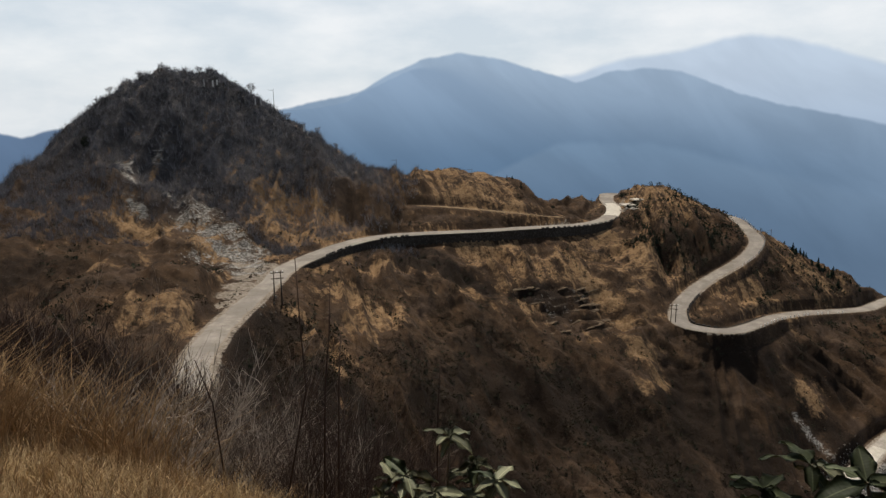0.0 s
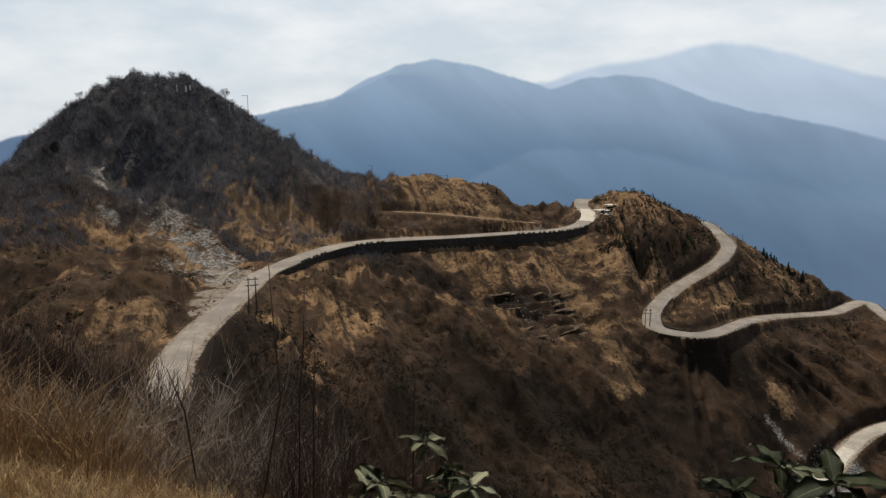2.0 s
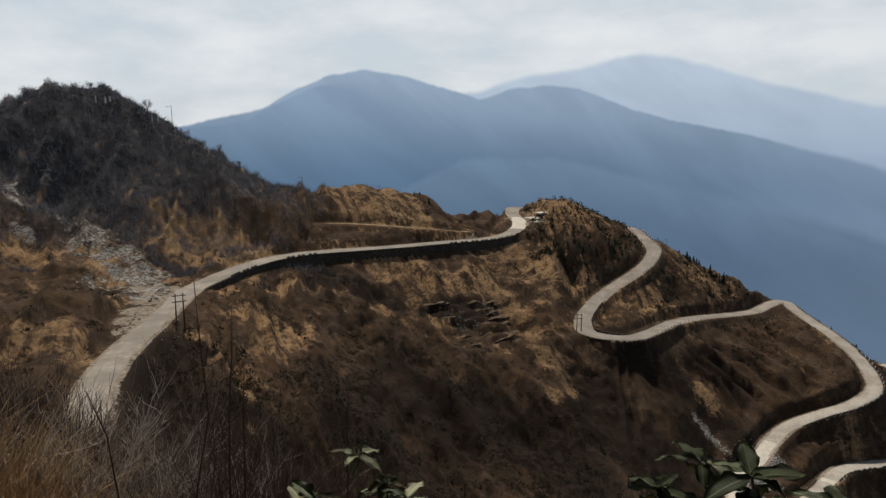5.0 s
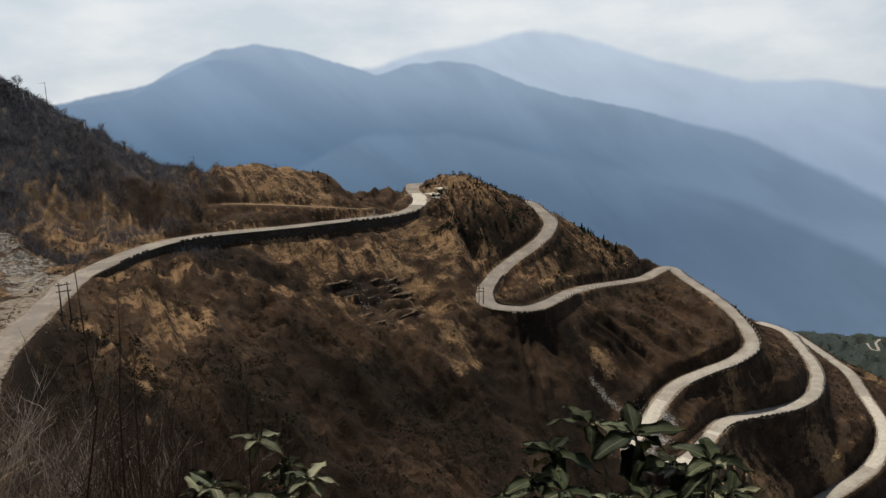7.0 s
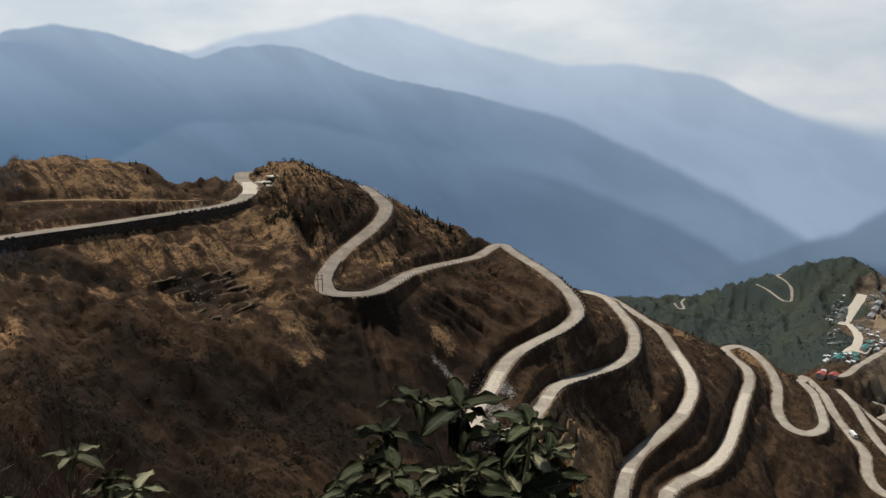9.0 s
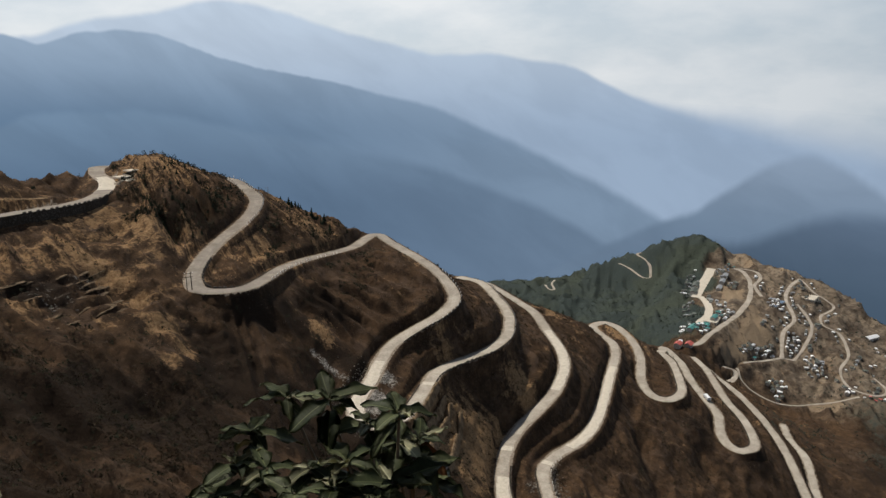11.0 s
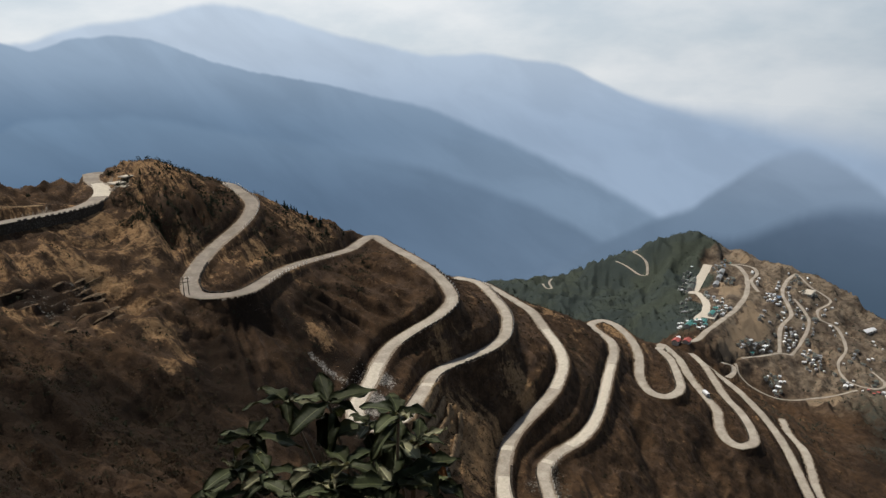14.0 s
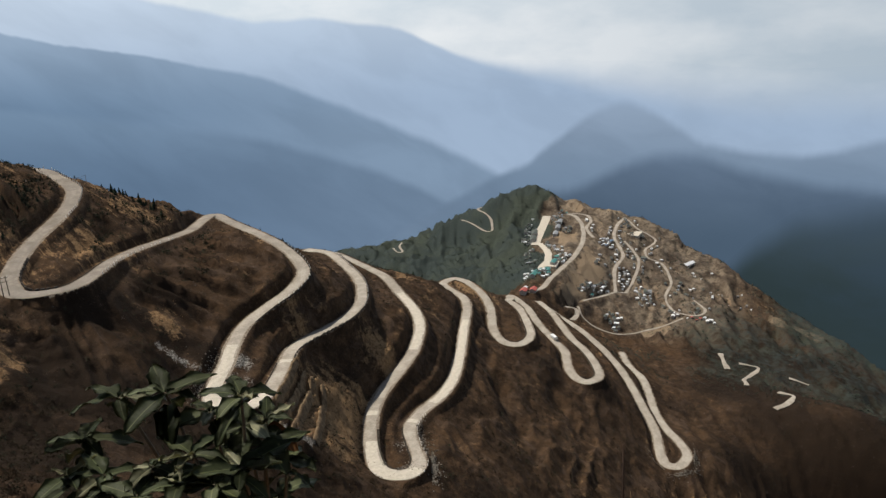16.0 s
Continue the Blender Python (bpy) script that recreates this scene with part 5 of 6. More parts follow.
def beside_road(count, near, far):
    """Places along the mountain road, just off its edges."""
    i = np.random.randint(0, len(ROAD_LINE) - 1, count)
    d = ROAD_LINE[np.minimum(i + 1, len(ROAD_LINE) - 1), :2] - ROAD_LINE[i, :2]
    d /= np.linalg.norm(d, axis=1)[:, None]
    off = (np.random.uniform(near, far, count) + 3.1 * (WIDEN[i] - 1)) * np.random.choice((-1.0, 1.0), count)
    x, y = ROAD_LINE[i, 0] + d[:, 1] * off, ROAD_LINE[i, 1] - d[:, 0] * off
    ok = (near_line(x, y, ROAD_LINE, 9.0)[0] > near - 0.8) & (value_noise(x / 7, y / 7, 39) > -0.3)
    x, y = x[ok], y[ok]
    return np.c_[x, y, height(x, y)]


at = beside_road(5200, 3.9, 6.2)
domes("roadside_bushes", at, np.random.uniform(0.35, 1.0, len(at)), 11, 0.15, SCRUB, "low dark brush along the road edges", "bush", 0.6)
at = beside_road(1500, 4.2, 7.5)
domes("roadside_evergreens", at, np.random.uniform(0.4, 1.2, len(at)), 12, 0.14, DARK_BUSH, "dark green bushes along the road banks", "bush", 0.8)
COPSE = [(92, 268, 5, 1), (98, 262, 5, 1), (104, 272, 5, 1), (71, 268, 4, 1), (101, 284, 5, 1), (109, 284, 5, 1), (92, 287, 5, 1), (78, 274, 5, 1), (80, 284, 5, 1), (86, 275, 5, 1), (96, 282, 5, 1), (113, 294, 5, 1), (77, 263, 5, 1), (114, 273, 5, 1), (129, 274, 5, 1), (143, 281, 5, 1), (160, 285, 5, 1), (86, 262, 5, 1), (82, 329, 5, 1)]
at = sown(16000, (8, 34), (215, 345), lambda x, y: spots(x, y, COPSE) * (0.7 + 0.5 * value_noise(x / 4, y / 4, 45)) > 0.42)
domes("copse_bushes", at, np.random.uniform(0.7, 1.9, len(at)), 24, 0.11, DARK_BUSH, "dark evergreen bushes crowding the bank above the hairpin", "bush", 0.95)
at = sown(1300, (13, 33), (270, 345), lambda x, y: value_noise(x / 9, y / 9, 36) > 0.0)
domes("knoll_bushes", at, np.random.uniform(1.0, 2.6, len(at)), 26, 0.11, DARK_BUSH, "dark evergreen bushes on the knoll", "bush", 1.0)
at = sown(21000, (-34, 66), (90, 520), lambda x, y: spots(x, y, GRASSY) + 0.35 * value_noise(x / 9, y / 9, 20) > 0.36, clear=4.4)
tall = np.random.uniform(0.2, 0.6, len(at))
clumps("dry_grass_tufts", at, tall, tall * 1.3, 7, 0.06, DRY_GRASS, "tufts of dry straw-coloured grass on the slopes", "grass")
at = sown(7000, (41, 63), (620, 960), lambda x, y: np.degrees(np.arctan2(x, y)) + 2 * value_noise(x / 40, y / 40, 5) < 60.5)
domes("hillside_wood", at, np.random.uniform(0.8, 2.2, len(at)), 9, 0.22, FOREST, "low green wood covering the far hillside", "wood", 0.6)
at = sown(7000, (58, 88), (520, 860), in_patches(22, 0.0, 23), clear=3.2)
domes("village_scrub", at, np.random.uniform(0.6, 1.7, len(at)), 8, 0.2, SCRUB, "brown scrub between the village terraces", "scrub", 0.6)

NEEDLES = by_piece("dark_needles", (0.010, 0.016, 0.011), (0.030, 0.040, 0.024), 0.9, 0.5)
BARK = varied("bark", (0.05, 0.04, 0.03), (0.10, 0.08, 0.06), 4.0, 0.95)


def fir(tall, wide, seed):
    """A small ragged fir: trunk, and a crown of drooping sprays with gaps."""
    rnd = random.Random(seed)
    root = new("fir_tree")
    bm = bmesh.new()
    tube(bm, [(0, 0, -0.3), (0.03, 0, tall * 0.5), (0.02, 0.03, tall * 0.98)], [0.05 * tall ** 0.6, 0.035 * tall ** 0.6, 0.008], 6)
    part("trunk", bm, BARK, root)
    bm = bmesh.new()
    for k in range(90):
        t = rnd.uniform(0.08, 1.0)
        a, out = rnd.uniform(0, math.tau), wide * (1.04 - t) * rnd.uniform(0.5, 1.1)
        c = Vector((0.02, 0.02, tall * t))
        tip = c + Vector((math.cos(a) * out, math.sin(a) * out, -0.22 * out + 0.05))
        across = Vector((-math.sin(a), math.cos(a), 0)) * (0.18 * wide + 0.12 * out)
        mid = c.lerp(tip, 0.6)
        v = [bm.verts.new(p) for p in (c, mid - across + Vector((0, 0, -0.06)), tip, mid + across + Vector((0, 0, -0.06)), mid + Vector((0, 0, 0.12)))]
        for f in ((0, 1, 4), (1, 2, 4), (2, 3, 4), (3, 0, 4)):
            bm.faces.new([v[i] for i in f])
    part("crown", bm, NEEDLES, root)
    return tagged(root, "small dark ragged fir tree on the ridge", "tree", "firs along the ridge")


firs = [fir(2.9, 1.15, 1), fir(2.3, 1.1, 2), fir(1.7, 1.0, 3)]


def plant_firs(az0, az1, r0, r1, count, scale=1.0):
    for _ in range(count):
        a, r = radians(random.uniform(az0, az1)), random.uniform(r0, r1)
        x, y = r * math.sin(a), r * math.cos(a)
        if near_line(np.array([x]), np.array([y]), ROAD_LINE, 9.0)[0][0] < 5.5:
            continue
        ob = copy_thing(random.choice(firs), pose(x, y, on_ground(x, y) - 0.1, random.uniform(-4, 4), random.uniform(-4, 4), random.uniform(0, 360)))
        ob.scale = (scale * random.uniform(0.75, 1.25),) * 3


plant_firs(26.3, 29.6, 326, 342, 26, 1.25)
plant_firs(16.0, 22.5, 285, 325, 22, 0.9)
plant_firs(15.0, 21.0, 262, 308, 46, 0.85)
plant_firs(24.0, 28.5, 300, 330, 22, 0.6)
plant_firs(30.0, 33.0, 340, 372, 12, 0.9)
plant_firs(34.5, 39.5, 352, 372, 18, 1.0)
plant_firs(5.0, 11.0, 292, 304, 5, 0.8)
plant_firs(43.0, 50.0, 395, 440, 18, 0.95)
for ob in firs:
    for child in list(ob.children):
        bpy.data.objects.remove(child)
    bpy.data.objects.remove(ob)


def bare_tree(az, r, tall, seed):
    """A leafless tree: a forked trunk with limbs, and a rounded crown of fine twigs."""
    rnd = random.Random(seed)
    root = new("bare_tree")
    bm, tips = bmesh.new(), []
    tube(bm, [(0, 0, -0.4), (0.06, 0.03, tall * 0.25), (0.02, 0.08, tall * 0.5)], [0.03 * tall, 0.024 * tall, 0.014 * tall], 7)
    for k in range(8):
        a, out = k * 2.4 + rnd.uniform(-0.3, 0.3), tall * rnd.uniform(0.16, 0.34)
        start = Vector((0.04, 0.05, tall * rnd.uniform(0.22, 0.5)))
        end = Vector((math.cos(a) * out, math.sin(a) * out, tall * rnd.uniform(0.62, 0.92)))
        bend = start.lerp(end, 0.5) + Vector((math.cos(a), math.sin(a), 0)) * 0.05 * tall
        tube(bm, [start, bend, end], [0.013 * tall, 0.009 * tall, 0.004 * tall], 5)
        tips += [bend, bend.lerp(end, 0.5), end]
    part("trunk", bm, BARK, root, smooth=True)
    bm = bmesh.new()
    for p in tips:
        for _ in range(14):
            d = Vector((rnd.gauss(0, 1), rnd.gauss(0, 1), rnd.gauss(0.7, 0.6))).normalized() * tall * rnd.uniform(0.08, 0.24)
            side = d.orthogonal().normalized() * 0.006 * tall
            v = [bm.verts.new(q) for q in (p - side, p + side, p + d * 0.6 + side * 0.6, p + d, p + d * 0.6 - side * 0.6)]
            bm.faces.new(v)
            w = [bm.verts.new(q) for q in (p + d * 0.5, p + d * 0.5 + side, p + d * 0.6 + d.cross(side).normalized() * d.length * 0.5)]
            bm.faces.new(w)
    part("crown", bm, HAZY_HILL_SCRUB, root, "haze of fine grey twigs")
    x, y = by_bearing(az, r)
    root.matrix_world = pose(x, y, on_ground(x, y), 0, 0, rnd.uniform(0, 360))
    return tagged(root, "small leafless grey tree on the brow of the hill", "tree", "bare trees on the hill")


def by_bearing(az, r):
    return r * math.sin(radians(az)), r * math.cos(radians(az))


for k, (az, r, tall) in enumerate(((-14.6, 268, 5.6), (-15.4, 266, 3.2), (-19.2, 271, 3.0), (-20.8, 272, 3.2), (-22.3, 268, 3.6), (-18.2, 273, 3.8), (-12.0, 268, 3.6), (-10.9, 268, 3.2), (-9.8, 270, 3.6), (-8.4, 272, 3.2), (-7.1, 275, 3.4), (-24.4, 258, 3.4), (-25.2, 252, 3.2), (-27.4, 238, 3.0), (-16.6, 262, 3.4))):
    bare_tree(az, r, tall, 200 + k)


def round_tree(az, r, tall, wide):
    """A small dense evergreen: a short trunk under a rounded crown of leaf sprays."""
    rnd = random.Random(77)
    root = new("evergreen_tree")
    bm = bmesh.new()
    tube(bm, [(0, 0, -0.4), (0.05, 0, tall * 0.5), (0, 0.05, tall * 0.8)], [0.13, 0.10, 0.05], 7)
    part("trunk", bm, BARK, root, smooth=True)
    bm = bmesh.new()
    for _ in range(420):
        d = Vector((rnd.gauss(0, 1), rnd.gauss(0, 1), rnd.gauss(0, 1))).normalized() * rnd.uniform(0.5, 1.0) ** 0.5
        c = Vector((d.x * wide, d.y * wide, tall * 0.6 + d.z * tall * 0.42))
        bm.faces.new([bm.verts.new(c + Vector((rnd.gauss(0, 1), rnd.gauss(0, 1), rnd.gauss(0, 1))) * 0.24) for _ in range(3)])
    part("crown", bm, DARK_BUSH, root)
    x, y = by_bearing(az, r)
    root.matrix_world = pose(x, y, on_ground(x, y))
    return tagged(root, "small round dark evergreen tree on the hill's shoulder", "tree")


round_tree(-26.2, 245, 3.6, 1.5)


# ---- power poles ----
def power_pole(x, y, tall, yaw, label):
    """Two timber poles with cross-arms and pin insulators."""
    root = new("power_pole")
    for s in (-0.75, 0.75):
        bm = bmesh.new()
        tube(bm, [(s, 0, -0.8), (s * 0.96, 0, tall * 0.5), (s * 0.9, 0, tall)], [0.15, 0.13, 0.10], 8)
        part("pole", bm, TIMBER, root, smooth=True)
    for z in (tall - 0.5, tall - 1.7):
        bm = bmesh.new()
        box(bm, (0, 0.12, z), (2.6, 0.12, 0.16), bevel=0.02)
        part("cross_arm", bm, TIMBER, root)
    for s in (-1.15, 0, 1.15):
        bm = bmesh.new()
        tube(bm, [(s, 0.12, tall - 0.42), (s, 0.12, tall - 0.28), (s, 0.12, tall - 0.12)], [0.05, 0.11, 0.06], 8)
        part("insulator", bm, WHITEWASH, root, "white porcelain insulator")
    root.matrix_world = pose(x, y, on_ground(x, y), 0, 0, yaw)
    return tagged(root, label, "power pole", "power poles")


power_pole(-33.5, 141.0, 6.6, 20, "twin timber power pole beside the road lay-by")
power_pole(73.0, 218.5, 6.0, -10, "twin timber power pole at the hairpin")


def mast(x, y, tall, label):
    root = new("mast")
    bm = bmesh.new()
    tube(bm, [(0, 0, -0.5), (0, 0, tall)], [0.11, 0.07], 8)
    part("pole", bm, TIMBER, root, smooth=True)
    bm = bmesh.new()
    box(bm, (-0.9, 0, tall - 0.35), (1.9, 0.09, 0.09), bevel=0.01)
    part("arm", bm, TIMBER, root)
    root.matrix_world = pose(x, y, on_ground(x, y), 0, 0, 8)
    return tagged(root, label, "mast", "poles on the skyline")


mast(*by_bearing(-12.98, 272), 7.4, "thin timber mast with one arm on the hilltop")
mast(*by_bearing(-3.7, 282), 3.8, "thin timber mast on the saddle of the hill")
mast(*by_bearing(2.3, 290), 2.6, "thin timber mast on the grassy knob")
mast(*by_bearing(24.9, 338), 4.2, "thin timber mast above the road bend")

CLOTH = varied("white_cloth", (0.62, 0.62, 0.60), (0.80, 0.80, 0.78), 3.0, 0.9)


def prayer_flag(az, r, tall):
    root = new("flag_pole")
    bm = bmesh.new()
    tube(bm, [(0, 0, -0.3), (0.05, 0, tall)], [0.05, 0.03], 6)
    part("pole", bm, TIMBER, root)
    bm = bmesh.new()
    rows = [[bm.verts.new((0.05 + 0.55 * u, 0.10 * math.sin(3 * v + 2 * u), tall * (0.3 + 0.7 * v))) for u in (0, 0.5, 1)] for v in np.linspace(0, 1, 7)]
    for a, b in zip(rows, rows[1:]):
        for k in range(2):
            bm.faces.new((a[k], a[k + 1], b[k + 1], b[k]))
    cloth = part("flag", bm, CLOTH, root, "narrow white cloth banner", smooth=True)
    cloth.modifiers.new("thickness", "SOLIDIFY").thickness = 0.02
    x, y = by_bearing(az, r)
    root.matrix_world = pose(x, y, on_ground(x, y), 0, 0, random.uniform(-30, 30))
    return tagged(root, "narrow white banner on a pole in the scrub", "flag pole", "banners on the hill")


for az, r, tall in ((-18.0, 262, 3.4), (-17.4, 262, 3.0), (-17.1, 263, 2.6), (-14.4, 262, 3.0), (-14.0, 263, 2.6), (-10.9, 266, 3.2), (-10.6, 266, 2.6), (-6.9, 272, 2.4)):
    prayer_flag(az, r, tall)


# ---- village ----
def plain(name, tone, rough=0.7):
    return varied(name, tone, tuple(min(0.9, c * 1.35 + 0.01) for c in tone), 0.6, rough)


ROOFS = {"white": plain("white_tin_roof", (0.60, 0.61, 0.62), 0.5), "grey": plain("grey_tin_roof", (0.22, 0.23, 0.24), 0.55), "teal": plain("teal_tin_roof", (0.05, 0.17, 0.16), 0.55),
         "red": plain("red_tin_roof", (0.33, 0.075, 0.06), 0.55), "dark": plain("dark_roof", (0.07, 0.08, 0.07), 0.7), "blue": plain("blue_tin_roof", (0.13, 0.19, 0.27), 0.55)}
PLASTER = varied("village_plaster", (0.34, 0.31, 0.275), (0.60, 0.57, 0.52), 0.7, 0.9)
DARK_GLASS = varied("dark_window_glass", (0.02, 0.025, 0.03), (0.04, 0.045, 0.05), 1.0, 0.2)
DOOR_WOOD = varied("door_wood", (0.10, 0.06, 0.04), (0.16, 0.10, 0.06), 2.0, 0.8)


def house(tone, long=7.0, deep=5.0, tall=2.7, pitch=1.3):
    """A small hut: walls, a tin gable roof with eaves, a door and windows."""
    root = new("village_house")
    bm = bmesh.new()
    base = [bm.verts.new((sx * long / 2, sy * deep / 2, -1.2)) for sx, sy in ((-1, -1), (1, -1), (1, 1), (-1, 1))]
    top = [bm.verts.new((sx * long / 2, sy * deep / 2, tall)) for sx, sy in ((-1, -1), (1, -1), (1, 1), (-1, 1))]
    ends = [bm.verts.new((sx * long / 2, 0, tall + pitch)) for sx in (-1, 1)]
    for f in ((base[0], base[1], top[1], top[0]), (base[2], base[3], top[3], top[2]), (base[1], base[2], top[2], ends[1], top[1]), (base[3], base[0], top[0], ends[0], top[3]), base[::-1]):
        bm.faces.new(f)
    part("wall", bm, PLASTER, root)
    bm = bmesh.new()
    lx, ly, drop = long / 2 + 0.45, deep / 2 + 0.5, pitch * 0.5 / (deep / 2)
    for s in (-1, 1):
        a = [bm.verts.new(p) for p in ((-lx, 0, tall + pitch + 0.12), (lx, 0, tall + pitch + 0.12), (lx, s * ly, tall - drop + 0.12), (-lx, s * ly, tall - drop + 0.12))]
        b = [bm.verts.new(v.co - Vector((0, 0, 0.1))) for v in a]
        for f in (a, b[::-1], (a[2], a[3], b[3], b[2]), (a[0], a[3], b[3], b[0]), (a[1], a[2], b[2], b[1])):
            bm.faces.new(f)
    part("roof", bm, ROOFS[tone], root, tone + " tin roof" if tone != "dark" else "dark mossy roof")
    for s in (-1, 1):
        for k in (-0.3, 0.3):
            bm = bmesh.new()
            box(bm, (k * long, s * (deep / 2 + 0.01), 1.5), (1.1, 0.08, 1.0))
            part("window", bm, DARK_GLASS, root)
    bm = bmesh.new()
    box(bm, (0, -deep / 2 - 0.02, 0.95), (0.95, 0.08, 2.0))
    part("door", bm, DOOR_WOOD, root)
    return tagged(root, tone + "-roofed plastered house on the village slope", "house", "village houses")


kinds = {tone: house(tone) for tone in ROOFS}
shed = {tone: house(tone, 14.0, 5.0, 2.6, 1.2) for tone in ("white", "grey", "teal", "dark")}
hut = {tone: house(tone, 4.6, 3.8, 2.3, 0.9) for tone in ("white", "grey", "blue", "red")}
# centre, half sizes along and across, turn, count, roof colours
QUARTERS = [(634, 257, 13, 8, 30, 44, "white grey white grey dark"), (648, 286, 12, 6, 40, 16, "white grey"), (686, 324, 12, 7, 30, 18, "blue grey white"), (664, 404, 20, 4, 25, 14, "grey dark white"),
            (612, 336, 14, 6, 20, 18, "grey dark teal white"), (562, 329, 12, 6, 20, 12, "teal teal grey white"), (598, 289, 14, 6, 10, 16, "dark white teal grey"), (572, 261, 16, 7, 20, 14, "grey dark white"),
            (675, 228, 20, 12, 0, 9, "white grey dark"), (682, 209, 9, 9, 0, 4, "white"), (698, 188, 22, 16, 0, 7, "white grey"), (626, 206, 20, 3, 100, 14, "red white white"), (722, 234, 22, 12, 0, 4, "white"), (652, 310, 14, 8, 20, 5, "grey dark"), (640, 372, 10, 4, 30, 6, "grey teal dark"), (700, 378, 12, 5, 25, 6, "dark grey"),
            (738, 316, 14, 10, 10, 7, "dark grey"), (672, 414, 30, 4, 27, 18, "grey dark dark white"), (610, 372, 24, 5, 35, 16, "grey dark dark"), (562, 346, 9, 5, 20, 8, "grey dark white"), (634, 352, 10, 5, 30, 9, "grey dark white"), (706, 398, 14, 4, 25, 8, "grey dark"), (600, 295, 22, 3, -12, 14, "grey dark dark white"), (641, 283, 7, 5, 40, 9, "white grey"), (728, 401, 8, 5, 10, 5, "teal blue"), (666, 303, 6, 4, 0, 3, "white")]
stood = []
for cx, cy, a, b, turned, count, tones in QUARTERS:
    for _ in range(count * 6):
        u, v = random.uniform(-1, 1) * a, random.uniform(-1, 1) * b
        x = cx + u * math.cos(radians(turned)) - v * math.sin(radians(turned))
        y = cy + u * math.sin(radians(turned)) + v * math.cos(radians(turned))
        if any((x - p) ** 2 + (y - q) ** 2 < 3.7 ** 2 for p, q in stood):
            continue
        if min(float(near_line(np.array([x]), np.array([y]), lane, 9.0)[0][0]) for lane in LANES[1:]) < 3.6:
            continue
        tone = random.choice(tones.split())
        source = hut[tone] if tone in hut and random.random() < 0.7 else kinds[tone]
        ob = copy_thing(source, pose(x, y, on_ground(x, y) + 0.25, 0, 0, turned + random.choice((0, 0, 90)) + random.uniform(-12, 12)))
        ob.scale = (random.uniform(0.36, 0.66) * (0.8 if x > 660 and y < 245 else 1.0),) * 3
        stood.append((x, y))
        count -= 1
        if count == 0:
            break
for x, y, turned, tone, scale in ((690, 385, 22, "grey", 0.9), (705, 391, 22, "grey", 0.9), (674, 379, 22, "grey", 0.9), (656, 397, 25, "dark", 1.1), (672, 405, 25, "dark", 1.1), (731, 249, -12, "white", 1.1), (508, 316, 20, "white", 0.6), (589, 333, 15, "teal", 0.8), (556, 335, 15, "teal", 0.9)):
    ob = copy_thing(shed[tone], pose(x, y, on_ground(x, y) + 0.3, 0, 0, turned))
    ob.scale = (scale,) * 3
for line, chance in ((LANES[3], 0.35), (LANES[4], 0.5), (LANES[5], 0.2), (LANES[2], 0.15)):
    for i in range(2, len(line) - 2, 2):
        for side in (-1, 1):
            if random.random() > chance:
                continue
            d = line[i + 1, :2] - line[i - 1, :2]
            d /= np.linalg.norm(d)
            x, y = line[i, :2] + side * np.array([d[1], -d[0]]) * random.uniform(3.8, 6.5)
            if any((x - p) ** 2 + (y - q) ** 2 < 3.4 ** 2 for p, q in stood) or min(float(near_line(np.array([x]), np.array([y]), lane, 9.0)[0][0]) for lane in LANES[1:]) < 3.2:
                continue
            tone = random.choice("white grey grey dark white dark".split())
            ob = copy_thing(hut.get(tone, kinds[tone]), pose(x, y, on_ground(x, y) + 0.25, 0, 0, math.degrees(math.atan2(d[1], d[0])) + random.uniform(-10, 10)))
            ob.scale = (random.uniform(0.36, 0.62),) * 3
            stood.append((x, y))
for x, y in ((503, 314), (511, 309)):
    copy_thing(kinds["red"], pose(x, y, on_ground(x, y) + 0.3, 0, 0, 15))
for ob in (*kinds.values(), *shed.values(), *hut.values()):
    for child in list(ob.children):
        bpy.data.objects.remove(child)
    bpy.data.objects.remove(ob)


def court(name, cx, cy, a, b, turned, label):
    """A levelled, paved court with a kerb of its own thickness."""
    bm = bmesh.new()
    z = 0.4 + np.mean([on_ground(cx + u * a * math.cos(radians(turned)) - v * b * math.sin(radians(turned)), cy + u * a * math.sin(radians(turned)) + v * b * math.cos(radians(turned))) for u in (-1, 0, 1) for v in (-1, 0, 1)])
    box(bm, (0, 0, -1.4), (2 * a, 2 * b, 3.4), bevel=0.1)
    ob = part(name, bm, PALE_CONCRETE)
    ob.matrix_world = pose(cx, cy, z, 0, 0, turned)
    return tagged(ob, label, "paved court", kind="structure")


court("school_yard", 739, 315, 9, 7, 10, "pale levelled yard above the village lanes")
court("market_court", 587, 334, 9, 6, 18, "small pale paved court between teal roofs")

def slab_piece(x, y, a, b, yaw):
    bm = bmesh.new()
    box(bm, (0, 0, 0), (2 * a, 2 * b, 0.5), bevel=0.05)
    ob = part("concrete_slab", bm, PALE_CONCRETE)
    ob.matrix_world = pose(x, y, on_ground(x, y) + 0.12, 0, 0, yaw)
    tagged(ob, "pale concrete slab beside the road at the pass", "concrete slab", "slabs at the pass")


for x, y, a, b, yaw in ((80.2, 308, 3.2, 2.6, 20), (85.0, 311.0, 3.0, 2.2, 24), (81.5, 303.5, 3.2, 2.2, 12)):
    slab_piece(x, y, a, b, yaw)

# ---- vehicles ----
RUBBER = varied("tyre_rubber", (0.015, 0.015, 0.015), (0.03, 0.03, 0.03), 4.0, 0.9)


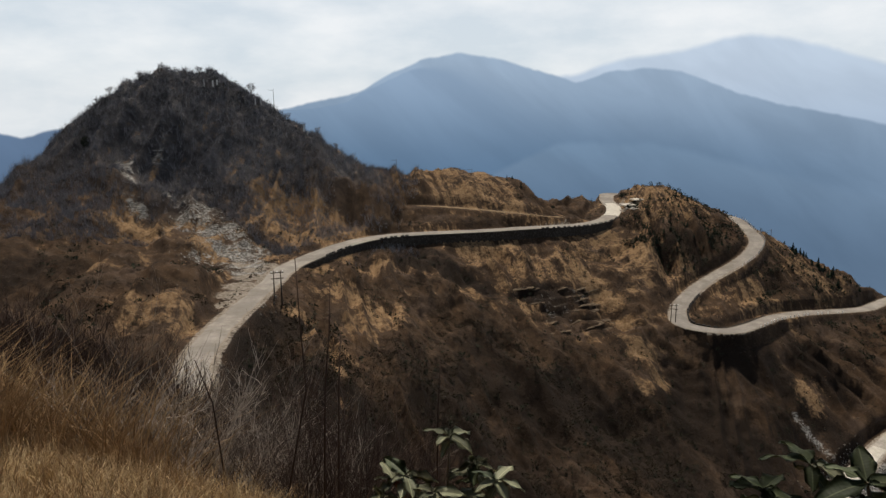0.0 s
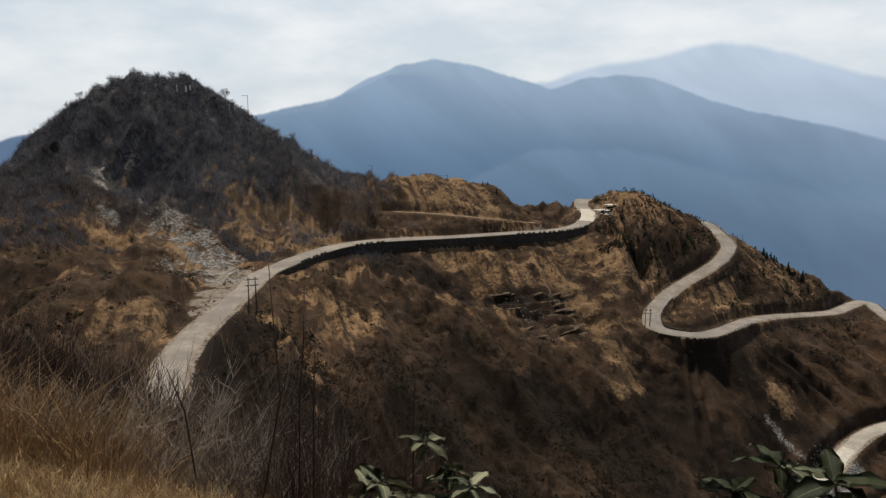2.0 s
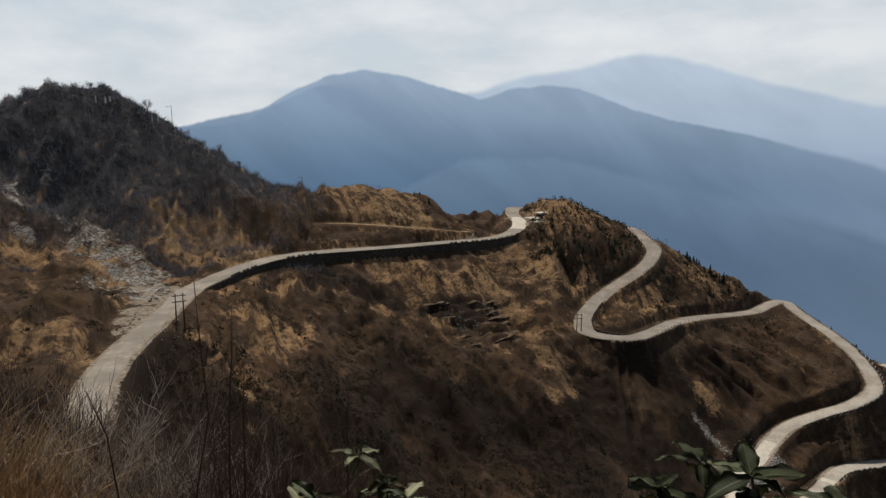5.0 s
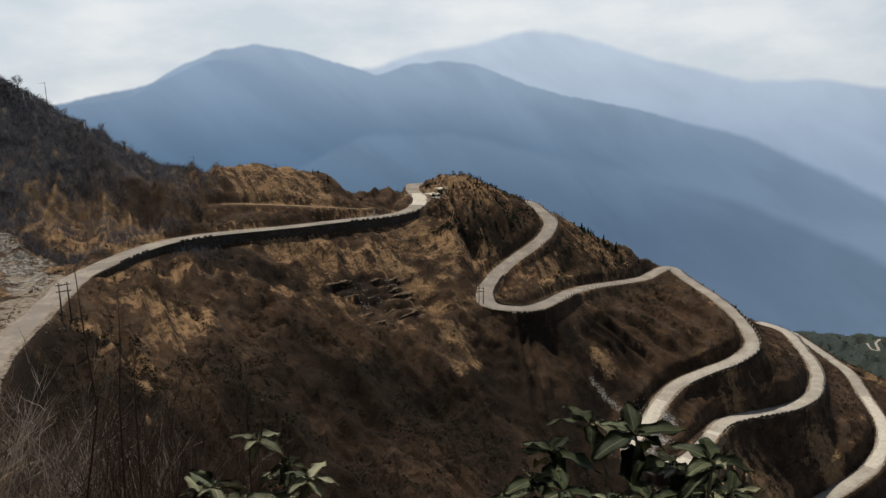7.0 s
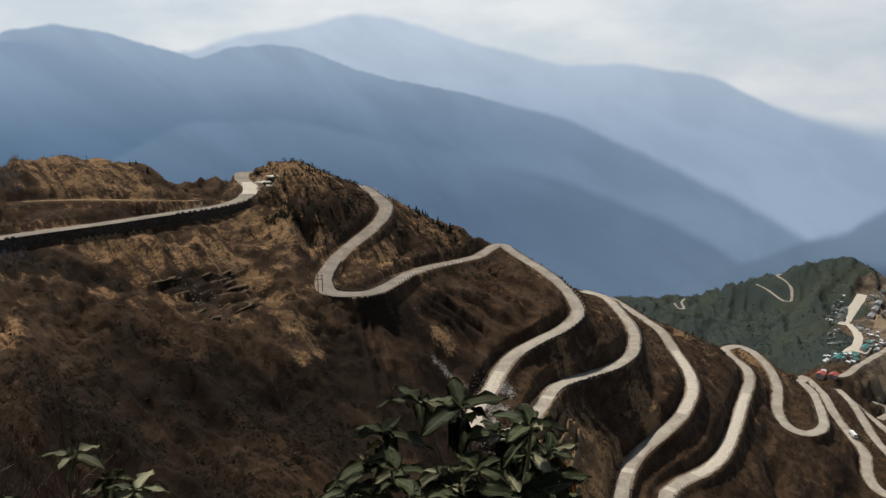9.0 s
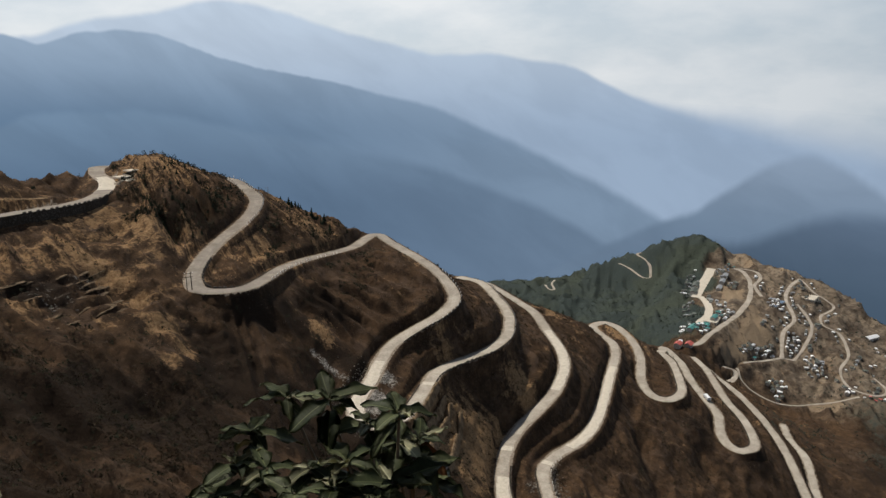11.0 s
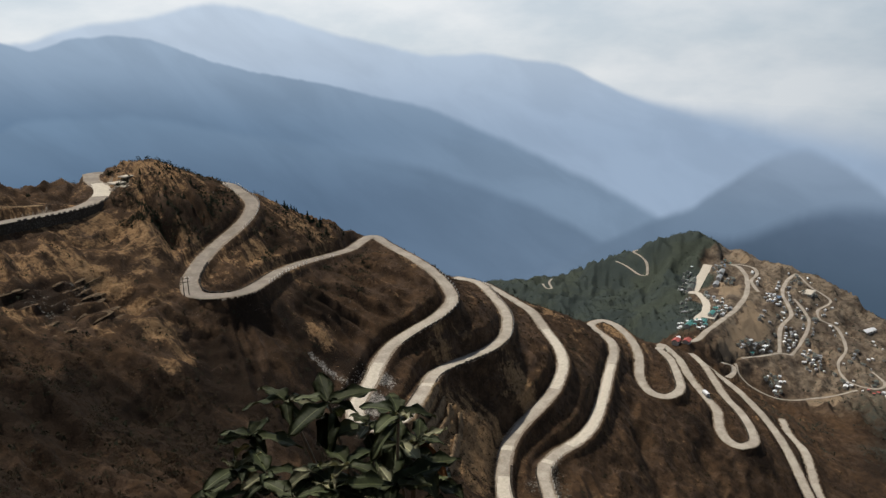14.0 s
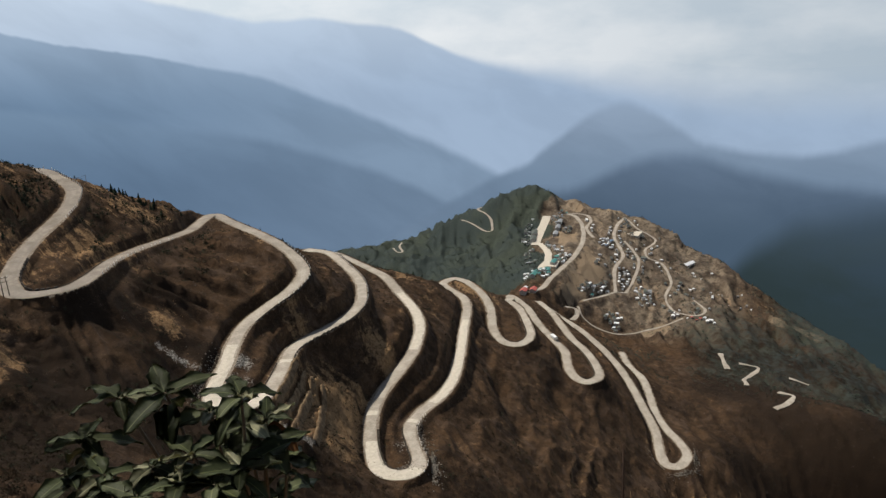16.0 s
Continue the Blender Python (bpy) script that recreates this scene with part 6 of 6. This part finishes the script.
def lorry(x, y, z, yaw, paint, label):
    root = new("lorry")
    bm = bmesh.new()
    box(bm, (-1.0, 0, 1.55), (4.2, 2.2, 1.5), bevel=0.08)
    part("load_body", bm, paint, root)
    bm = bmesh.new()
    box(bm, (2.15, 0, 1.5), (1.7, 2.1, 1.9), bevel=0.18)
    cab = part("cab", bm, paint, root)
    bm = bmesh.new()
    box(bm, (2.96, 0, 1.9), (0.12, 1.7, 0.7), bevel=0.03)
    part("windscreen", bm, DARK_GLASS, cab)
    bm = bmesh.new()
    box(bm, (0, 0, 0.72), (6.0, 0.9, 0.25))
    part("chassis", bm, RUBBER, root)
    for wx in (-2.2, 2.0):
        for s in (-1, 1):
            bm = bmesh.new()
            tube(bm, [(wx, s * 0.72, 0.48), (wx, s * 1.05, 0.48)], [0.48, 0.48], 14)
            part("wheel", bm, RUBBER, root)
    root.matrix_world = pose(x, y, z, 0, 0, yaw)
    return tagged(root, label, "lorry")


def on_road(k, off, kind, paint, label):
    i = station(k)
    p, d, n = road_side(i)
    kind(p[0] + n[0] * off, p[1] + n[1] * off, p[2] + 0.06, math.degrees(math.atan2(d[1], d[0])), paint, label)


on_road(114, 0.8, lorry, ROOFS["white"], "small white lorry parked on the lower road")

# ---- the bank at the viewpoint ----
STRAW = by_piece("straw", (0.20, 0.122, 0.055), (0.68, 0.50, 0.265), 0.85, 2.0)
RUST_GRASS = by_piece("rust_brown_grass", (0.13, 0.078, 0.040), (0.44, 0.29, 0.145), 0.9, 1.2)
TWIG = by_piece("bare_twig", (0.034, 0.023, 0.016), (0.20, 0.155, 0.118), 0.85, 1.0)
PALE_TWIG = by_piece("pale_weathered_twig", (0.16, 0.125, 0.098), (0.50, 0.42, 0.345), 0.85, 1.0)
DARK_TWIG = by_piece("dark_reddish_twig", (0.020, 0.013, 0.010), (0.085, 0.055, 0.042), 0.9, 1.0)


def near_sown(count, az, rr):
    a = np.radians(np.random.uniform(*az, count))
    r = np.random.uniform(*rr, count)
    x, y = r * np.sin(a), r * np.cos(a)
    return np.c_[x, y, height(x, y)]


def clustered(count, az, rr, groups, loose=0.34):
    """Places that gather in clumps."""
    hub = near_sown(groups, az, rr)
    at = hub[np.random.randint(0, groups, count)] + np.c_[np.random.normal(0, loose, (count, 2)), np.zeros(count)]
    return np.c_[at[:, :2], height(at[:, 0], at[:, 1])]


def blades(name, at, tall, bend, width, material, label, category, segments=3, way=(0.0, 0.0)):
    """Grass: thin tapering blades that bow over."""
    n = len(at)
    turn_ = np.random.uniform(0, 2 * np.pi, n)
    out = np.random.uniform(0.2, 1.0, n) * bend * tall
    lean = np.c_[np.cos(turn_) * out + way[0] * tall, np.sin(turn_) * out + way[1] * tall]
    side_a = np.random.uniform(0, np.pi, n)
    side = np.c_[np.cos(side_a), np.sin(side_a), np.zeros(n)] * width
    rows = []
    for k in range(segments + 1):
        t = k / segments
        c = at + np.c_[lean * t ** 1.8, tall * (t - 0.25 * t ** 3 * bend)]
        w = side * (1 - 0.85 * t)
        rows += [c - w, c + w]
    verts = np.stack(rows, 1).reshape(-1, 3)
    base = np.arange(n)[:, None, None] * (2 * segments + 2)
    quad = np.array([[2 * k, 2 * k + 1, 2 * k + 3, 2 * k + 2] for k in range(segments)])
    mesh = poly_mesh(name, verts, (base + quad[None]).reshape(-1, 4), smooth=False)
    mesh.materials.append(material)
    return tagged(new(name, mesh), label, category, kind="stuff")


def twigs(name, roots, tall, way, material, label, category, fork=3, thick=0.006, wander=0.28, levels=1):
    """Bare bushes: forking three-sided twigs in one mesh."""
    verts, faces = [], []

    def shoot(p, d, length, r, level):
        steps = 4
        pts = [p]
        for k in range(steps):
            d = (d + Vector((random.gauss(0, 1), random.gauss(0, 1), random.gauss(0, 0.6))) * wander * 0.35 + Vector((0, 0, 0.05))).normalized()
            pts.append(pts[-1] + d * length / steps)
        first = len(verts)
        for k, q in enumerate(pts):
            w = r * (1 - 0.8 * k / steps)
            a = d.orthogonal().normalized()
            b = d.cross(a)
            for j in range(3):
                verts.append(q + w * (math.cos(j * 2.094) * a + math.sin(j * 2.094) * b))
        for k in range(steps):
            for j in range(3):
                faces.append((first + 3 * k + j, first + 3 * k + (j + 1) % 3, first + 3 * k + 3 + (j + 1) % 3, first + 3 * k + 3 + j))
        if level:
            for _ in range(fork):
                k = random.randint(1, steps - 1)
                side = (d + Vector((random.gauss(0, 1), random.gauss(0, 1), random.gauss(0.2, 0.5))) * 0.42).normalized()
                shoot(pts[k], side, length * random.uniform(0.28, 0.55), r * 0.7, level - 1)

    for x, y, z in roots:
        d = Vector((way[0] + random.gauss(0, 0.25), way[1] + random.gauss(0, 0.25), 1.0)).normalized()
        shoot(Vector((x, y, z - 0.1)), d, random.uniform(*tall), thick * random.uniform(0.7, 1.5), levels)
    mesh = poly_mesh(name, np.array([tuple(v) for v in verts]), np.array(faces))
    mesh.materials.append(material)
    return tagged(new(name, mesh), label, category, kind="stuff")


at = np.vstack([near_sown(15000, (-48, -6), (3.4, 6.3)), clustered(17000, (-48, -6), (3.6, 6.3), 120, 0.13)])
blades("straw_grass", at, np.r_[np.random.uniform(0.05, 0.2, 15000), np.random.uniform(0.10, 0.28, len(at) - 15000)], 0.9, 0.0035, STRAW, "matted dry straw-coloured grass on the near bank", "grass")
at = clustered(10000, (-50, -4), (3.6, 6.6), 90)
blades("bank_grass", at, np.random.uniform(0.12, 0.42, len(at)), 0.7, 0.003, RUST_GRASS, "thin rust-brown grass on the near bank", "grass")
at = np.vstack([near_sown(6000, (-50, -23), (6.4, 10.5)), clustered(17000, (-50, -23), (6.0, 9.0), 56, 0.26)])
blades("tall_brown_grass", at, np.random.uniform(0.35, 1.35, len(at)), 0.75, 0.006, RUST_GRASS, "tall rust-brown dry grass below the bank", "grass", way=(0.08, 0))
at = near_sown(22000, (-34, 6), (7.0, 22))
blades("dark_undergrowth", at, np.random.uniform(0.4, 1.3, len(at)), 0.6, 0.010, DARK_TWIG, "dark tangled dry undergrowth below the bank", "undergrowth")
at = near_sown(9000, (66, 100), (5.0, 16))
blades("slope_grass", at, np.random.uniform(0.2, 0.7, len(at)), 0.7, 0.006, RUST_GRASS, "dry brown grass on the near slope", "grass")
at = near_sown(9000, (8, 95), (3.0, 14))
blades("slope_undergrowth", at, np.random.uniform(0.15, 0.55, len(at)), 0.7, 0.006, DARK_TWIG, "dark tangled dry undergrowth on the near slope", "undergrowth")
twigs("bare_grey_bush", clustered(430, (-28, -8), (7.4, 11.5), 26), (1.0, 2.5), (0.30, 0.0), TWIG, "leafless bush of pale grey twigs below the bank", "bush", 5, 0.007, 0.42, 2)
twigs("bare_brown_bush", near_sown(420, (-12, -1), (7.0, 10.5)), (1.2, 2.4), (0.12, 0.0), DARK_TWIG, "leafless bush of thin dark reddish twigs", "bush", 4, 0.006)
twigs("pale_bush", clustered(190, (-26, -9), (7.0, 8.8), 18), (0.8, 1.9), (0.34, 0.0), PALE_TWIG, "leafless bush of weathered pale twigs below the bank", "bush", 5, 0.007, 0.45, 2)
twigs("pale_bush", near_sown(36, (-9, 0), (7.0, 8.6)), (1.0, 2.0), (0.1, 0.0), PALE_TWIG, "leafless bush of weathered pale twigs below the bank", "bush", 3, 0.009)
twigs("bare_brown_bush", near_sown(420, (-13, 2), (6.2, 10.0)), (0.8, 2.2), (0.02, 0.0), DARK_TWIG, "leafless bush of thin dark reddish twigs", "bush", 4, 0.005, 0.4, 2)
twigs("bare_dark_bush", near_sown(900, (-33, 0), (12, 24)), (1.0, 2.1), (0.1, 0.0), DARK_TWIG, "dense dark leafless thicket below the bank", "bush", 4, 0.012)
twigs("bare_brown_bush", near_sown(120, (60, 92), (4.5, 9)), (0.4, 1.1), (0.02, 0.0), DARK_TWIG, "low leafless bush of thin dark twigs", "bush", 4, 0.004)


def stalk(points, label="tall dry dark stalk standing above the bank"):
    bm = bmesh.new()
    pts = [Vector(p) for p in points]
    pts[0].z = on_ground(pts[0].x, pts[0].y) - 0.05
    tube(bm, pts, [0.009 * (1 - 0.6 * k / (len(pts) - 1)) for k in range(len(pts))], 6)
    ob = part("dry_stalk", bm, DARK_TWIG, None, label, True)
    return tagged(ob, category="stalk", group="dry stalks above the bank")


stalk([(-1.30, 5.25, 0), (-1.10, 5.43, -0.71), (-1.16, 5.58, -0.2), (-1.21, 5.73, 0.31)])
stalk([(-0.98, 5.30, 0), (-0.95, 5.45, -0.7), (-0.93, 5.60, -0.3), (-0.93, 5.73, 0.1)])
stalk([(-0.86, 5.30, 0), (-0.84, 5.45, -0.7), (-0.84, 5.63, -0.3)])
stalk([(-0.06, 5.40, 0), (-0.04, 5.50, -0.9), (-0.02, 5.60, -0.5)])
stalk([(-1.70, 5.20, 0), (-1.80, 5.25, -0.75), (-1.94, 5.32, -0.42)])
stalk([(2.9, 1.0, 0), (3.0, 1.1, -0.7), (3.02, 1.12, -0.35)])

def leaf_material(name, a, b):
    """Dull leaf skin: blotched, with side veins and a tone of its own for each leaf."""
    n = Nodes(name, 0.55)
    n.shader.inputs["Specular IOR Level"].default_value = 0.16
    own = n.nodes.new("ShaderNodeObjectInfo").outputs["Random"]
    local = n.nodes.new("ShaderNodeTexCoord").outputs["Object"]
    wave = n.nodes.new("ShaderNodeTexWave")
    wave.bands_direction = "Y"
    wave.inputs["Scale"].default_value, wave.inputs["Distortion"].default_value = 22.0, 1.2
    n.links.new(local, wave.inputs["Vector"])
    blot = n.noise(28.0, 4, 0.7, vector=local)
    fac = n.math("ADD", n.math("MULTIPLY", own, 0.6), n.math("MULTIPLY", blot, 0.4))
    n.bump(n.math("ADD", n.math("MULTIPLY", wave.outputs["Fac"], 0.25), blot), 0.35, 0.003)
    across = n.nodes.new("ShaderNodeSeparateXYZ")
    n.links.new(local, across.inputs["Vector"])
    rib = n.band(n.math("ABSOLUTE", across.outputs["X"], 0.0), 0.0012, 0.0034, 0.55, 0.0)
    skin = n.mix(n.band(wave.outputs["Fac"], 0.8, 1.0, 0.0, 0.06), n.mix(fac, a, b), tuple(1.5 * c for c in b))
    skin = n.mix(n.band(n.noise(90.0, 3, 0.6, vector=local), 0.60, 0.72, 0.0, 0.35), skin, (0.055, 0.042, 0.022))
    return n.colour(n.mix(rib, skin, tuple(min(0.5, 2.2 * c) for c in b)))


LEAF = leaf_material("leathery_leaf", (0.028, 0.038, 0.017), (0.088, 0.098, 0.045))
PALE_LEAF = leaf_material("pale_dusty_leaf", (0.115, 0.115, 0.066), (0.235, 0.228, 0.135))
RUSTY_LEAF = leaf_material("withered_leaf", (0.13, 0.05, 0.018), (0.22, 0.10, 0.035))
GREEN_STEM = varied("green_stem", (0.06, 0.05, 0.03), (0.11, 0.08, 0.05), 8.0, 0.7)


def leaf_mesh(name, long, wide, droop, fold, material):
    """A broad oval leaf: arched, folded along its midrib, with a thin edge and a short stalk."""
    bm = bmesh.new()
    rows = []
    for k in range(11):
        t = k / 10
        w = wide * 0.5 * max(0.02, math.sin(math.pi * min(1, t * 0.94 + 0.06)) ** 0.75)
        y, z = long * t, -droop * long * t * t
        rows.append([bm.verts.new((-w * (1 + 0.08 * math.sin(23 * t)), y, z + fold * w + 0.010 * math.sin(13 * t))), bm.verts.new((-w * 0.5, y, z + fold * w * 0.35)), bm.verts.new((0, y, z - 0.004)),
                     bm.verts.new((w * 0.5, y, z + fold * w * 0.35)), bm.verts.new((w * (1 + 0.08 * math.sin(19 * t + 1)), y, z + fold * w - 0.010 * math.sin(12 * t)))])
    for a, b in zip(rows, rows[1:]):
        for k in range(4):
            bm.faces.new((a[k], a[k + 1], b[k + 1], b[k]))
    bmesh.ops.solidify(bm, geom=bm.faces[:], thickness=0.0012)
    mesh = bpy.data.meshes.new(name)
    bm.to_mesh(mesh)
    bm.free()
    mesh.materials.append(material)
    mesh.polygons.foreach_set("use_smooth", [True] * len(mesh.polygons))
    return mesh


LEAVES = [leaf_mesh("leaf", *q) for q in ((0.18, 0.086, 0.3, 0.15, LEAF), (0.16, 0.078, 0.45, 0.1, LEAF), (0.20, 0.094, 0.2, 0.22, LEAF), (0.13, 0.064, 0.5, 0.12, LEAF), (0.17, 0.080, 0.1, 0.2, LEAF), (0.15, 0.072, 0.35, 0.25, LEAF), (0.11, 0.046, 0.1, 0.3, PALE_LEAF))]
PALE_LEAVES = [leaf_mesh("leaf", *q) for q in ((0.16, 0.088, 0.3, 0.2, PALE_LEAF), (0.13, 0.07, 0.5, 0.25, PALE_LEAF))]
WITHERED = leaf_mesh("withered_leaf", 0.18, 0.07, 0.6, 0.4, RUSTY_LEAF)


def leafy_plant(root_at, tips, per_tip, scale, pale, label, lower=0.7):
    """A shrub with whorls of broad leaves at the ends of its stems."""
    root = new("broadleaf_shrub")
    bx, by = root_at
    bz = on_ground(bx, by)
    root.matrix_world = pose(bx, by, bz)
    back = root.matrix_world.inverted()
    bpy.context.view_layer.update()
    rnd = random.Random(int(1000 * bx + 77))
    whorls = [(Vector(p), 1.0) for p in tips] + [(Vector(p) + Vector((rnd.uniform(-0.16, 0.16), rnd.uniform(-0.16, 0.16), -rnd.uniform(0.07, 0.2))), 0.9) for p in tips if rnd.random() < lower]
    for which, (place, size) in enumerate(whorls):
        tip = back @ place
        mid = Vector((tip.x * 0.45 + rnd.uniform(-0.05, 0.05), tip.y * 0.45, tip.z * 0.55))
        bm = bmesh.new()
        tube(bm, [Vector((rnd.uniform(-0.05, 0.05), rnd.uniform(-0.05, 0.05), -0.1)), mid, tip.lerp(mid, 0.3), tip], [0.012 * scale, 0.009 * scale, 0.007 * scale, 0.005 * scale], 6)
        part("stem", bm, GREEN_STEM, root, smooth=True)
        start = rnd.uniform(0, 360)
        for k in range(per_tip):
            under = k >= per_tip * 0.6
            where = tip - Vector((0, 0, rnd.uniform(0.02, 0.05))) if under else tip
            stock = PALE_LEAVES if rnd.random() < pale else LEAVES
            mesh = WITHERED if which == 7 and k == 5 else rnd.choice(stock)
            ob = new("leaf", mesh)
            ob.parent = root
            if mesh is WITHERED:
                ob["label"] = "withered rust-coloured leaf"
            elif stock is PALE_LEAVES:
                ob["label"] = "pale dusty leaf"
            ob.matrix_local = Matrix.Translation(where) @ pose(0, 0, 0, rnd.uniform(-22, 6) if under else rnd.uniform(-8, 30), rnd.uniform(-16, 16), start + k * 137.5 + rnd.uniform(-18, 18)) @ Matrix.Scale(scale * size * rnd.uniform(0.65, 1.15), 4)
    return tagged(root, label, "shrub", "broadleaf shrubs at the viewpoint")


leafy_plant((1.45, 1.8), [(1.36, 1.67, 0.51), (1.11, 2.26, 0.27), (1.01, 2.19, 0.21), (1.21, 2.16, 0.42), (1.27, 1.96, 0.47), (1.38, 1.89, 0.37), (1.41, 1.75, 0.35), (1.5, 1.75, 0.33), (1.16, 1.91, 0.27), (1.22, 1.76, 0.34), (1.15, 1.74, 0.28), (1.4, 1.64, 0.32), (1.28, 1.6, 0.32), (0.91, 2.12, 0.16), (1.45, 1.6, 0.25), (1.07, 2.06, 0.23), (1.06, 1.84, 0.25), (1.21, 1.65, 0.28)], 7, 0.92, 0.05, "broadleaf shrub with whorls of dark leathery leaves below the viewpoint", 0.35)
leafy_plant((0.0, 4.2), [(0.04, 4.12, -0.46), (-0.22, 3.93, -0.62), (0.2, 4.13, -0.66), (0.32, 3.91, -0.64), (-0.05, 3.8, -0.66), (0.1, 3.96, -0.78), (-0.35, 3.86, -0.73)], 8, 1.12, 0.92, "broadleaf shrub with pale dusty leaves on the bank")
